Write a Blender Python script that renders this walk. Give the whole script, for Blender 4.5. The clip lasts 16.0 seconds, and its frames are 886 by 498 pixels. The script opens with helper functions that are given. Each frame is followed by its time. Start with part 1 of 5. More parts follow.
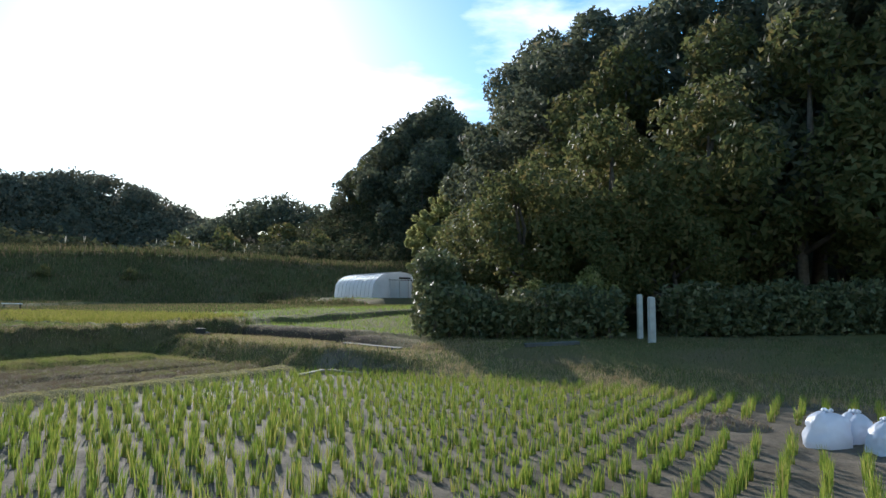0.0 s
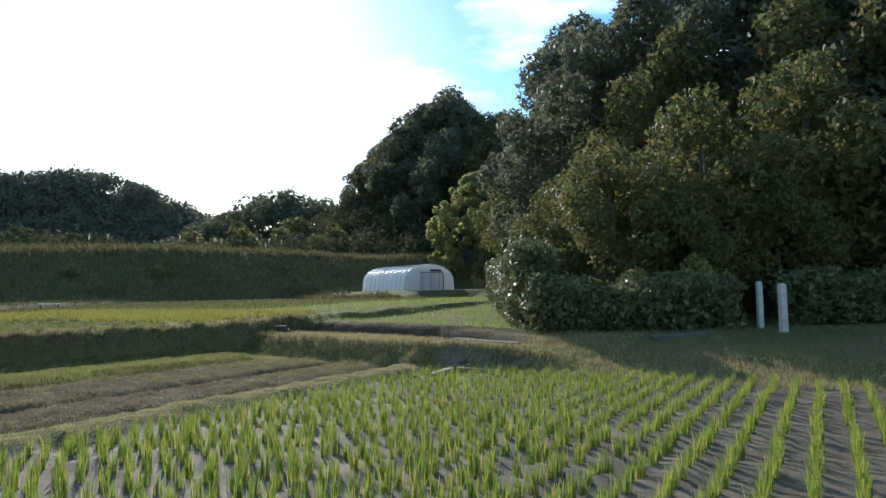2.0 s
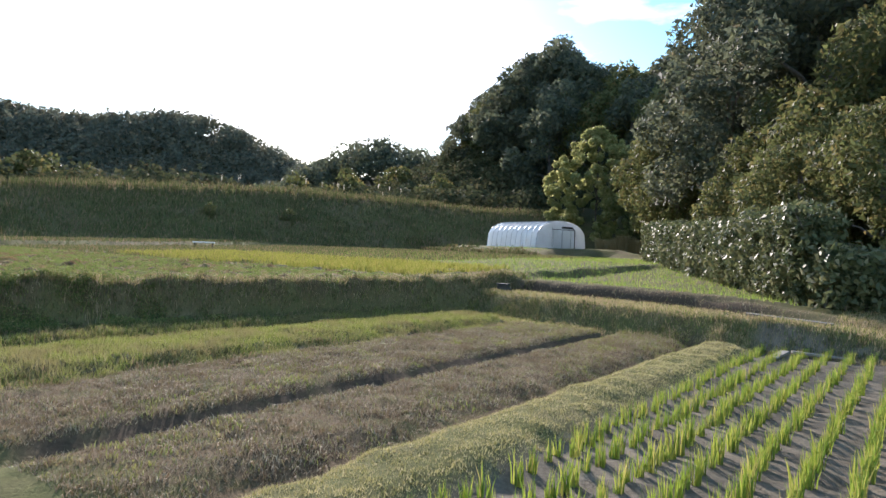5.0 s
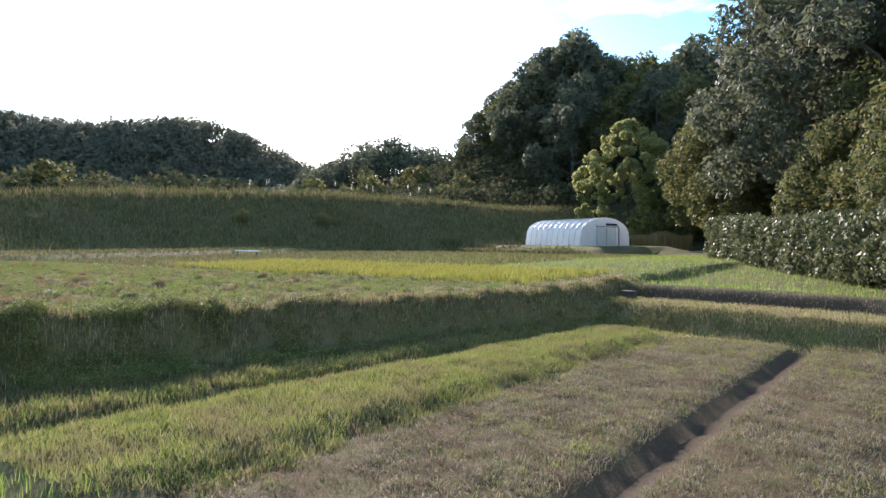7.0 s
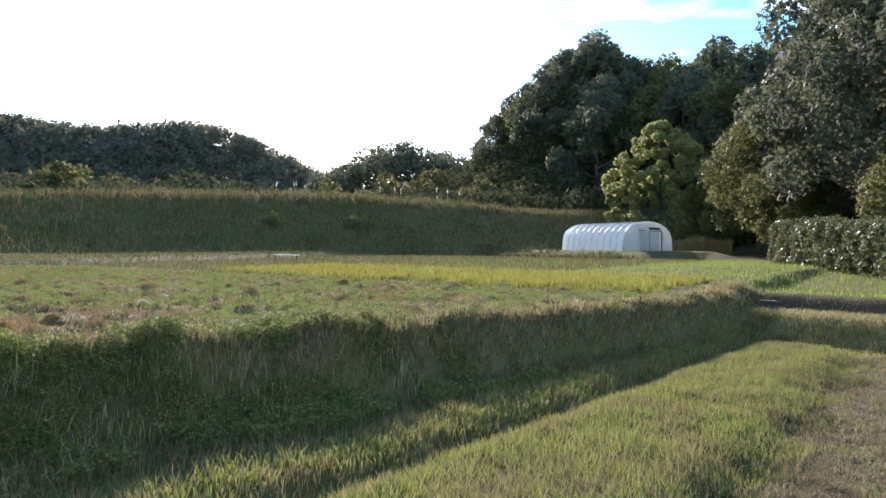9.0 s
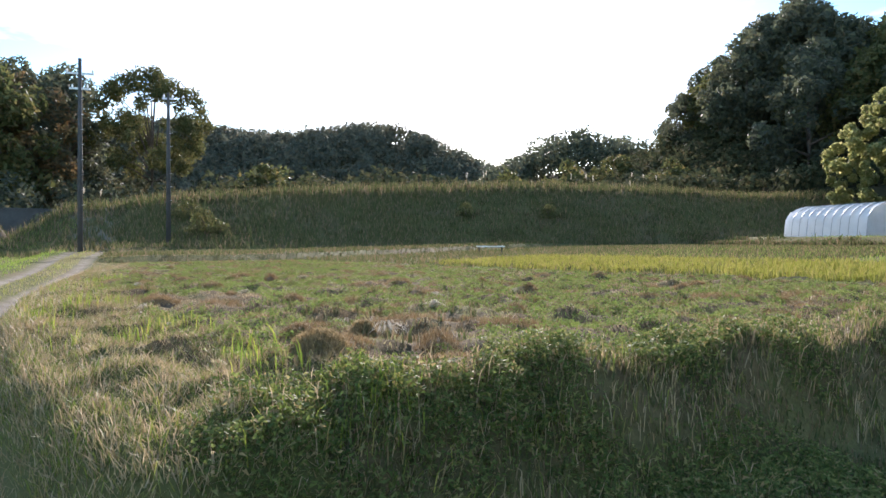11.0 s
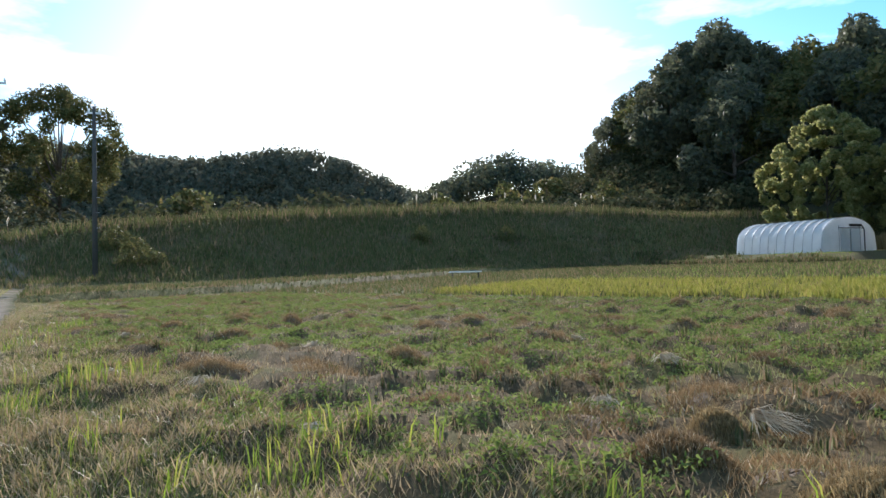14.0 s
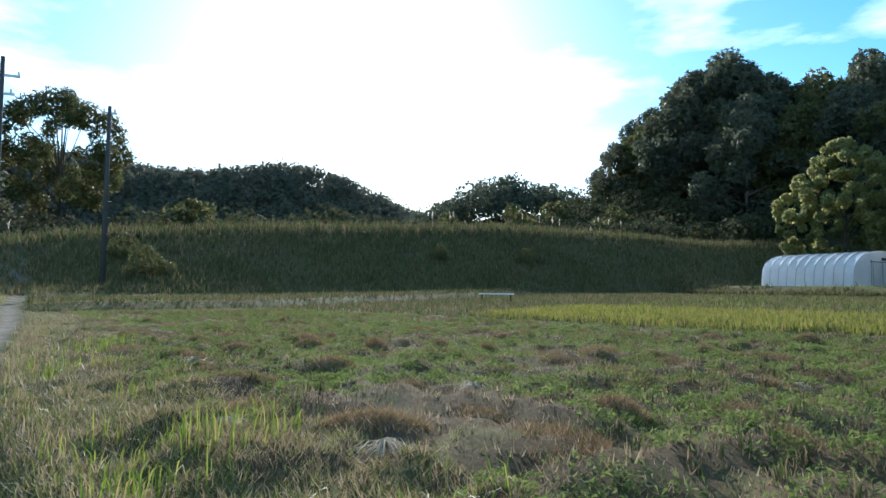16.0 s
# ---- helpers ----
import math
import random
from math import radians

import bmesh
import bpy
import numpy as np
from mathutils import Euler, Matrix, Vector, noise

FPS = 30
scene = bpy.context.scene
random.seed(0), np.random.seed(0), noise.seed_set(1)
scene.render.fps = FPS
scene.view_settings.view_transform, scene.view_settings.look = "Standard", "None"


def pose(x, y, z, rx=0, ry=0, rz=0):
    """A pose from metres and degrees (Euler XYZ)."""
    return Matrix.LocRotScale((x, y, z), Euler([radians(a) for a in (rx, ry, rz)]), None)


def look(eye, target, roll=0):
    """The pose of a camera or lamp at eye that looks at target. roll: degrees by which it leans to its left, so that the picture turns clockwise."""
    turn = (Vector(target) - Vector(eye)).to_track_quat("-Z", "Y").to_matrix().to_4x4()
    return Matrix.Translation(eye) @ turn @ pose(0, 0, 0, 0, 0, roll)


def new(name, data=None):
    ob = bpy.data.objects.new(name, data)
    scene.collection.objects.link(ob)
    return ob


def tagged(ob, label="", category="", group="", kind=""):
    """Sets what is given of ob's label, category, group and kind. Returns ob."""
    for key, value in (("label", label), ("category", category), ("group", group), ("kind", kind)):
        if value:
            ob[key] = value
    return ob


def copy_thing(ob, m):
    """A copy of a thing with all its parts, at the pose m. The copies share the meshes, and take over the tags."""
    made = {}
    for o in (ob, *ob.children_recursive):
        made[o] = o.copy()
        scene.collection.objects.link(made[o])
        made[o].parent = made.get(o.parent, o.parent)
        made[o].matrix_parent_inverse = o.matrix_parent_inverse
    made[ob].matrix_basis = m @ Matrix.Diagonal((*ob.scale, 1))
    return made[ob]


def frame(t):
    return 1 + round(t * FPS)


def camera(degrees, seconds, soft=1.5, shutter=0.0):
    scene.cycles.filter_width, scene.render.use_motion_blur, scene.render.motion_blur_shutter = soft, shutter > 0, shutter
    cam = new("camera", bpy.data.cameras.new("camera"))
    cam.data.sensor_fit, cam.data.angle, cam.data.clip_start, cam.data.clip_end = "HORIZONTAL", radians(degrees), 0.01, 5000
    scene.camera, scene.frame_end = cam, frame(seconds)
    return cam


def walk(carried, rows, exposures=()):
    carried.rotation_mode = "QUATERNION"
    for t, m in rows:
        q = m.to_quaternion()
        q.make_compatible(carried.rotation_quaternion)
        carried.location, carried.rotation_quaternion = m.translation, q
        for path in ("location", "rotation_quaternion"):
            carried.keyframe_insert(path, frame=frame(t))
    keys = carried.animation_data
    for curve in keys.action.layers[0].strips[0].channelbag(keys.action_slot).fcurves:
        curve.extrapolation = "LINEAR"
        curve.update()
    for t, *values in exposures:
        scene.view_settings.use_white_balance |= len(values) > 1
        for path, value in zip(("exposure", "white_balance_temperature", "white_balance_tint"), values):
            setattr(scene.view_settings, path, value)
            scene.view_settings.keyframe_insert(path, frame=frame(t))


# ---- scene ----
cam = camera(66.8, 16.0, soft=1.5)
PATH = [
    (0, (1.168, 0.921, 1.458), (1.039, 2.91, 1.627), 0.4),
    (0.5, (0.512, 1.061, 1.464), (0.422, 3.051, 1.638), -0.7),
    (1, (-0.207, 1.279, 1.437), (-0.31, 3.269, 1.607), -1.8),
    (1.5, (-0.932, 1.407, 1.483), (-1.038, 3.397, 1.651), -0.9),
    (2, (-1.666, 1.672, 1.483), (-1.787, 3.663, 1.628), -0.7),
    (2.5, (-2.409, 1.868, 1.486), (-2.521, 3.862, 1.591), 0.5),
    (3, (-3.136, 2.111, 1.491), (-3.275, 4.104, 1.569), 0.5),
    (3.5, (-3.855, 2.341, 1.493), (-4.004, 4.334, 1.554), 0.5),
    (4, (-4.649, 2.599, 1.52), (-4.847, 4.588, 1.578), 0.7),
    (4.5, (-5.431, 2.821, 1.521), (-5.7, 4.803, 1.553), 0.9),
    (5, (-6.241, 3.064, 1.53), (-6.581, 5.034, 1.535), 2.5),
    (5.2, (-6.546, 3.157, 1.571), (-6.874, 5.129, 1.529), 2.6),
    (7.3, (-9.747, 4.713, 1.646), (-10.119, 6.678, 1.653), 0.2),
    (7.5, (-10.024, 4.847, 1.654), (-10.481, 6.794, 1.633), 0.6),
    (8, (-10.701, 5.138, 1.621), (-11.093, 7.1, 1.647), 0.5),
    (8.2, (-10.959, 5.286, 1.593), (-11.301, 7.256, 1.62), 1.1),
    (10.3, (-13.617, 7.142, 1.512), (-14.251, 9.039, 1.492), 0.3),
    (10.5, (-13.844, 7.229, 1.492), (-14.587, 9.086, 1.476), 0.2),
    (11, (-14.376, 7.467, 1.491), (-15.208, 9.286, 1.479), 0.1),
    (11.5, (-14.969, 7.718, 1.486), (-15.95, 9.46, 1.466), -0.4),
    (12, (-15.521, 7.96, 1.475), (-16.529, 9.686, 1.438), -0.9),
    (12.5, (-16.052, 8.197, 1.506), (-17.042, 9.935, 1.535), -1.3),
    (13, (-16.531, 8.473, 1.501), (-17.349, 10.297, 1.534), -2.0),
    (13.5, (-17.075, 8.68, 1.538), (-17.777, 10.552, 1.598), -1.6),
    (14, (-17.588, 8.979, 1.528), (-18.192, 10.884, 1.59), -1.3),
    (14.5, (-18.11, 9.184, 1.554), (-18.692, 11.097, 1.599), -0.9),
    (15, (-18.591, 9.516, 1.539), (-19.153, 11.435, 1.566), 0.2),
    (15.5, (-19.078, 9.72, 1.562), (-19.671, 11.628, 1.653), 1.0),
    (16, (-19.547, 10.019, 1.526), (-20.131, 11.928, 1.65), 0.7),
]
walk(cam, [(t, look(e, g, r)) for t, e, g, r in PATH], [(0, 0.29, 6030, 13), (2, 0.44, 6080, 14), (3.5, 0.74, 6280, 17), (5, 1.02, 6380, 20), (7.5, 1.12, 6380, 21), (10.5, 1.09, 6430, 22), (12.5, 0.98, 6430, 21), (14, 0.63, 6230, 16), (15, 0.73, 6330, 16), (15.5, 0.63, 6130, 15), (16, 0.46, 5680, 10)])

# ---- light ----
SUN_AZ, SUN_EL = 24.5, 22.8
world = bpy.data.worlds.new("sky")
scene.world = world
world.use_nodes = True
wn, wl = world.node_tree.nodes, world.node_tree.links
wn.clear()
w_out = wn.new("ShaderNodeOutputWorld")
w_bg = wn.new("ShaderNodeBackground")
w_sky = wn.new("ShaderNodeTexSky")
w_sky.sky_type, w_sky.sun_disc = "NISHITA", False
w_sky.sun_elevation, w_sky.sun_rotation = radians(SUN_EL), radians(-SUN_AZ)
w_sky.air_density, w_sky.dust_density, w_sky.ozone_density = 1.0, 0.3, 1.0
w_tc = wn.new("ShaderNodeTexCoord")
w_map = wn.new("ShaderNodeMapping")
w_map.inputs["Scale"].default_value = (1.0, 1.0, 3.2)
w_noise = wn.new("ShaderNodeTexNoise")
w_noise.inputs["Scale"].default_value, w_noise.inputs["Detail"].default_value = 3.2, 7
w_noise.inputs["Roughness"].default_value = 0.55
w_ramp = wn.new("ShaderNodeValToRGB")
w_ramp.color_ramp.elements[0].position, w_ramp.color_ramp.elements[1].position = 0.49, 0.66
w_mul = wn.new("ShaderNodeMath")
w_mul.operation = "MULTIPLY"
w_mul.inputs[1].default_value = 0.75
w_mix = wn.new("ShaderNodeMix")
w_mix.data_type = "RGBA"
w_mix.inputs["B"].default_value = (9.2, 9.6, 10.2, 1)
wl.new(w_tc.outputs["Generated"], w_map.inputs["Vector"])
wl.new(w_map.outputs[0], w_noise.inputs["Vector"])
wl.new(w_noise.outputs["Fac"], w_ramp.inputs[0])
wl.new(w_ramp.outputs[0], w_mul.inputs[0])
wl.new(w_mul.outputs[0], w_mix.inputs["Factor"])
w_sat = wn.new("ShaderNodeHueSaturation")
w_sat.inputs["Saturation"].default_value, w_sat.inputs["Hue"].default_value = 1.45, 0.485
wl.new(w_sky.outputs[0], w_sat.inputs["Color"])
wl.new(w_sat.outputs[0], w_mix.inputs["A"])
wl.new(w_mix.outputs["Result"], w_bg.inputs["Color"])
w_bg.inputs["Strength"].default_value = 0.15
wl.new(w_bg.outputs[0], w_out.inputs[0])

SUN_WAY = Vector((-math.sin(radians(SUN_AZ)) * math.cos(radians(SUN_EL)), math.cos(radians(SUN_AZ)) * math.cos(radians(SUN_EL)), math.sin(radians(SUN_EL))))
sun_data = bpy.data.lights.new("sun", "SUN")
sun_data.energy, sun_data.angle, sun_data.color = 5.2, radians(0.53), (1.0, 0.94, 0.83)
sun = new("sun", sun_data)
sun.matrix_world = look(SUN_WAY * 200, (0, 0, 0))

# ---- materials ----


def material(name):
    m = bpy.data.materials.new(name)
    m.use_nodes = True
    nt = m.node_tree
    nt.nodes.clear()
    out = nt.nodes.new("ShaderNodeOutputMaterial")
    return m, nt, out


def noise_node(nt, scale, detail=4, rough=0.6, coords="Object"):
    tc = nt.nodes.new("ShaderNodeTexCoord")
    n = nt.nodes.new("ShaderNodeTexNoise")
    n.inputs["Scale"].default_value, n.inputs["Detail"].default_value, n.inputs["Roughness"].default_value = scale, detail, rough
    nt.links.new(tc.outputs[coords], n.inputs["Vector"])
    return n.outputs["Fac"]


def ramp_node(nt, fac, stops):
    r = nt.nodes.new("ShaderNodeValToRGB")
    el = r.color_ramp.elements
    while len(el) < len(stops):
        el.new(0.5)
    for e, (p, c) in zip(el, stops):
        e.position, e.color = p, (*c, 1)
    nt.links.new(fac, r.inputs[0])
    return r.outputs[0]


def mix_node(nt, fac, a, b, kind="MIX"):
    m = nt.nodes.new("ShaderNodeMix")
    m.data_type, m.blend_type = "RGBA", kind
    if isinstance(fac, (int, float)):
        m.inputs["Factor"].default_value = fac
    else:
        nt.links.new(fac, m.inputs["Factor"])
    for socket, v in (("A", a), ("B", b)):
        if isinstance(v, tuple):
            m.inputs[socket].default_value = (*v, 1)
        else:
            nt.links.new(v, m.inputs[socket])
    return m.outputs["Result"]


def bump_node(nt, height, strength, distance):
    b = nt.nodes.new("ShaderNodeBump")
    b.inputs["Strength"].default_value, b.inputs["Distance"].default_value = strength, distance
    nt.links.new(height, b.inputs["Height"])
    return b.outputs[0]


def principled(nt, color, rough, normal=None, metal=0.0, spec=0.5):
    p = nt.nodes.new("ShaderNodeBsdfPrincipled")
    if isinstance(color, tuple):
        p.inputs["Base Color"].default_value = (*color, 1)
    else:
        nt.links.new(color, p.inputs["Base Color"])
    if isinstance(rough, (int, float)):
        p.inputs["Roughness"].default_value = rough
    else:
        nt.links.new(rough, p.inputs["Roughness"])
    p.inputs["Metallic"].default_value = metal
    p.inputs["Specular IOR Level"].default_value = spec
    if normal is not None:
        nt.links.new(normal, p.inputs["Normal"])
    return p.outputs[0]


def leafy(name, stops, through_light=0.45, rough=0.5, spread=0.35, patch=0.0, patch_colour=(0.1, 0.1, 0.05), patch_scale=0.5, spec=0.4):
    """Leaves and blades: colour by piece, large patches by place, light passing through."""
    m, nt, out = material(name)
    geo = nt.nodes.new("ShaderNodeNewGeometry")
    c = ramp_node(nt, geo.outputs["Random Per Island"], stops)
    if patch:
        f = ramp_node(nt, noise_node(nt, patch_scale, 3), [(0.45, (0, 0, 0)), (0.62, (patch, patch, patch))])
        c = mix_node(nt, f, c, patch_colour)
    surf = principled(nt, c, rough, spec=spec)
    tr = nt.nodes.new("ShaderNodeBsdfTranslucent")
    nt.links.new(c, tr.inputs["Color"])
    mx = nt.nodes.new("ShaderNodeMixShader")
    mx.inputs[0].default_value = through_light
    nt.links.new(surf, mx.inputs[1])
    nt.links.new(tr.outputs[0], mx.inputs[2])
    nt.links.new(mx.outputs[0], out.inputs[0])
    return m


def plain(name, stops, scale, rough, bump=0.3, depth=0.01, metal=0.0, spec=0.5, fine=60.0):
    m, nt, out = material(name)
    c = ramp_node(nt, noise_node(nt, scale, 6), stops)
    n = bump_node(nt, noise_node(nt, fine, 5), bump, depth)
    nt.links.new(principled(nt, c, rough, n, metal, spec), out.inputs[0])
    return m


def ground_material():
    m, nt, out = material("ground")

    def mask(name):
        a = nt.nodes.new("ShaderNodeAttribute")
        a.attribute_name = name
        return a.outputs["Fac"]
    big, mid, fine = noise_node(nt, 0.35, 4), noise_node(nt, 2.2, 5), noise_node(nt, 28, 6, 0.7)
    grass = mix_node(nt, mid, (0.075, 0.085, 0.028), (0.135, 0.125, 0.05))
    grass = mix_node(nt, ramp_node(nt, big, [(0.45, (0, 0, 0)), (0.65, (0.8, 0.8, 0.8))]), grass, (0.15, 0.115, 0.065))
    brown = ramp_node(nt, mid, [(0.3, (0.075, 0.052, 0.03)), (0.5, (0.13, 0.092, 0.052)), (0.62, (0.11, 0.10, 0.04)), (0.8, (0.17, 0.125, 0.075))])
    mud = ramp_node(nt, mid, [(0.35, (0.10, 0.083, 0.06)), (0.7, (0.19, 0.16, 0.12))])
    dirt = ramp_node(nt, mid, [(0.3, (0.17, 0.14, 0.105)), (0.7, (0.28, 0.24, 0.19))])
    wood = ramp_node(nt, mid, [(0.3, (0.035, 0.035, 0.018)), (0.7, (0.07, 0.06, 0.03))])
    c = mix_node(nt, mask("brown"), grass, brown)
    c = mix_node(nt, mask("mud"), c, mud)
    c = mix_node(nt, mask("cut"), c, (0.07, 0.05, 0.035))
    c = mix_node(nt, mask("dirt"), c, dirt)
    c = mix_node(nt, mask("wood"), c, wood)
    c = mix_node(nt, 0.55, c, mix_node(nt, 1.0, c, ramp_node(nt, fine, [(0.3, (0.35, 0.35, 0.35)), (0.7, (1.35, 1.35, 1.35))]), "MULTIPLY"))
    rough = nt.nodes.new("ShaderNodeMapRange")
    rough.inputs["To Min"].default_value, rough.inputs["To Max"].default_value = 0.95, 0.78
    nt.links.new(mask("mud"), rough.inputs["Value"])
    nrm = bump_node(nt, fine, 0.6, 0.03)
    nt.links.new(principled(nt, c, rough.outputs[0], nrm, spec=0.06), out.inputs[0])
    return m


def water_material():
    m, nt, out = material("water")
    n = bump_node(nt, noise_node(nt, 9, 3), 0.05, 0.01)
    nt.links.new(principled(nt, (0.05, 0.045, 0.035), 0.09, n, spec=0.5), out.inputs[0])
    return m


M_GROUND = ground_material()
M_WATER = water_material()
M_BUND = leafy("bund_grass", [(0.0, (0.22, 0.21, 0.0735)), (0.5, (0.35, 0.31, 0.137)), (1.0, (0.46, 0.39, 0.231))], 0.4, spec=0.15)
M_RICE = leafy("rice_blades", [(0.0, (0.10, 0.17, 0.025)), (0.5, (0.22, 0.29, 0.04)), (0.85, (0.36, 0.36, 0.07)), (1.0, (0.40, 0.31, 0.12))], 0.45, spec=0.25)
M_YELLOW = leafy("ripe_rice_blades", [(0.0, (0.17, 0.19, 0.035)), (0.5, (0.27, 0.27, 0.055)), (1.0, (0.36, 0.29, 0.10))], 0.45, rough=0.7, spec=0.08)
M_SHORT = leafy("short_grass", [(0.0, (0.15, 0.19, 0.04)), (0.45, (0.27, 0.29, 0.07)), (0.8, (0.38, 0.33, 0.14)), (1.0, (0.45, 0.36, 0.21))], 0.45, patch=0.6, patch_colour=(0.34, 0.27, 0.15), patch_scale=0.6, spec=0.15)
M_STRIP = leafy("strip_grass", [(0.0, (0.134, 0.17, 0.0368)), (0.5, (0.23, 0.26, 0.063)), (0.8, (0.307, 0.29, 0.105)), (1.0, (0.365, 0.3, 0.168))], 0.42, rough=0.65, spec=0.12, patch=0.85, patch_colour=(0.24, 0.2, 0.0945), patch_scale=1.5)
M_BROAD = leafy("broad_weed_leaves", [(0.0, (0.08, 0.11, 0.03)), (0.6, (0.14, 0.18, 0.05)), (0.85, (0.23, 0.24, 0.08)), (1.0, (0.34, 0.24, 0.12))], 0.45, rough=0.65, spec=0.15)
M_FALLOW = leafy("fallow_grass", [(0.0, (0.184, 0.126, 0.0788)), (0.45, (0.301, 0.213, 0.137)), (0.8, (0.378, 0.291, 0.168)), (1.0, (0.466, 0.378, 0.263))], 0.38, patch=0.5, patch_colour=(0.213, 0.281, 0.0735), patch_scale=0.55, rough=0.8, spec=0.06)
M_TALL = leafy("tall_grass", [(0.0, (0.093, 0.144, 0.027)), (0.28, (0.205, 0.24, 0.045)), (0.45, (0.335, 0.25, 0.135)), (1.0, (0.465, 0.355, 0.225))], 0.4, patch=0.55, patch_colour=(0.335, 0.23, 0.135), patch_scale=0.9, spec=0.15)
# Dark tones: on the banks they put part of the shade into the colour.
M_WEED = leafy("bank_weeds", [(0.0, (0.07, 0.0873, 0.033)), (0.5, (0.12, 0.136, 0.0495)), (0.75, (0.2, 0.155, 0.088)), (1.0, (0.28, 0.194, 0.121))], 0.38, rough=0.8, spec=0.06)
M_STRAW = leafy("dry_straw", [(0.0, (0.17, 0.105, 0.05)), (0.6, (0.3, 0.2, 0.105)), (0.93, (0.4, 0.29, 0.165)), (1.0, (0.62, 0.52, 0.38))], 0.3, rough=0.8, spec=0.05)
M_STUBBLE = leafy("stubble_straw", [(0.0, (0.179, 0.121, 0.074)), (0.45, (0.312, 0.241, 0.16)), (0.7, (0.389, 0.319, 0.226)), (0.8, (0.203, 0.218, 0.0623)), (0.9, (0.234, 0.234, 0.0779)), (1.0, (0.405, 0.35, 0.257))], 0.25, rough=0.7, spec=0.12, patch=0.6, patch_colour=(0.187, 0.125, 0.074), patch_scale=1.6)
M_WISP = leafy("pale_straw", [(0.0, (0.42, 0.34, 0.23)), (0.7, (0.60, 0.51, 0.38)), (1.0, (0.74, 0.66, 0.53))], 0.5, rough=0.8, spec=0.1)
M_TUFT = leafy("green_tufts", [(0.0, (0.13, 0.20, 0.035)), (0.6, (0.23, 0.32, 0.06)), (1.0, (0.33, 0.30, 0.12))], 0.45, rough=0.65, spec=0.12)
M_LEAF = leafy("evergreen_leaves", [(0.0, (0.08, 0.09, 0.065)), (0.6, (0.11, 0.122, 0.078)), (0.93, (0.14, 0.15, 0.08)), (1.0, (0.18, 0.15, 0.09))], 0.48, rough=0.6, spec=0.15)
M_LEAF_OLIVE = leafy("olive_leaves", [(0.0, (0.075, 0.085, 0.03)), (0.6, (0.125, 0.135, 0.05)), (1.0, (0.19, 0.15, 0.06))], 0.48, rough=0.6, spec=0.15)
M_LEAF_RUST = leafy("autumn_leaves", [(0.0, (0.09, 0.085, 0.045)), (0.5, (0.14, 0.11, 0.055)), (1.0, (0.20, 0.125, 0.06))], 0.45, rough=0.6, spec=0.15)
M_LEAF_FAR = leafy("distant_leaves", [(0.0, (0.09, 0.1, 0.075)), (0.7, (0.12, 0.13, 0.09)), (1.0, (0.17, 0.14, 0.09))], 0.45, rough=0.7, spec=0.2)
M_SCRUB = leafy("scrub_leaves", [(0.0, (0.05, 0.058, 0.03)), (0.7, (0.085, 0.09, 0.045)), (1.0, (0.13, 0.11, 0.06))], 0.3, rough=0.85, spec=0.03)
M_REGROWTH = leafy("field_regrowth", [(0.0, (0.12, 0.17, 0.04)), (0.6, (0.20, 0.26, 0.065)), (1.0, (0.27, 0.26, 0.11))], 0.42, rough=0.75, spec=0.06)
M_REED = leafy("tan_reed_blades", [(0.0, (0.25, 0.18, 0.08)), (0.6, (0.36, 0.27, 0.13)), (1.0, (0.44, 0.35, 0.19))], 0.4, rough=0.8, spec=0.05)
M_BAMBOO = leafy("bamboo_leaves", [(0.0, (0.22, 0.24, 0.085)), (0.6, (0.35, 0.35, 0.13)), (1.0, (0.46, 0.41, 0.19))], 0.6, rough=0.6, spec=0.2)
M_HEDGE = leafy("hedge_leaves", [(0.0, (0.06, 0.075, 0.035)), (0.6, (0.12, 0.135, 0.06)), (0.9, (0.17, 0.165, 0.08)), (1.0, (0.23, 0.22, 0.13))], 0.38, rough=0.5, spec=0.25)
M_PLUME = leafy("pampas_plumes", [(0.0, (0.5, 0.44, 0.34)), (1.0, (0.72, 0.66, 0.56))], 0.5)
M_BARK = plain("bark", [(0.3, (0.06, 0.048, 0.036)), (0.7, (0.14, 0.11, 0.085))], 6, 0.9, 0.8, 0.03, fine=18)
M_CONCRETE = plain("weathered_concrete", [(0.3, (0.30, 0.29, 0.27)), (0.6, (0.42, 0.41, 0.38)), (0.8, (0.25, 0.25, 0.21))], 5, 0.9, 0.5, 0.004)
M_PLANK = plain("grey_weathered_wood", [(0.3, (0.13, 0.115, 0.095)), (0.7, (0.25, 0.225, 0.19))], 9, 0.85, 0.5, 0.004)
M_POLE = plain("pole_concrete", [(0.3, (0.05, 0.048, 0.045)), (0.7, (0.085, 0.082, 0.08))], 2, 0.9, 0.3, 0.004)
M_STEEL = plain("galvanised_steel", [(0.3, (0.42, 0.43, 0.44)), (0.7, (0.55, 0.56, 0.57))], 8, 0.45, 0.1, 0.001, metal=0.8)
M_DARK = plain("black_plastic", [(0.3, (0.012, 0.012, 0.013)), (0.7, (0.025, 0.025, 0.025))], 8, 0.5, 0.1, 0.001)
M_WHITE = plain("white_paint", [(0.3, (0.72, 0.72, 0.71)), (0.7, (0.8, 0.8, 0.79))], 4, 0.5, 0.1, 0.001)
M_WALL = plain("grey_block_wall", [(0.3, (0.06, 0.06, 0.058)), (0.7, (0.10, 0.098, 0.092))], 1.5, 0.9, 0.3, 0.01)


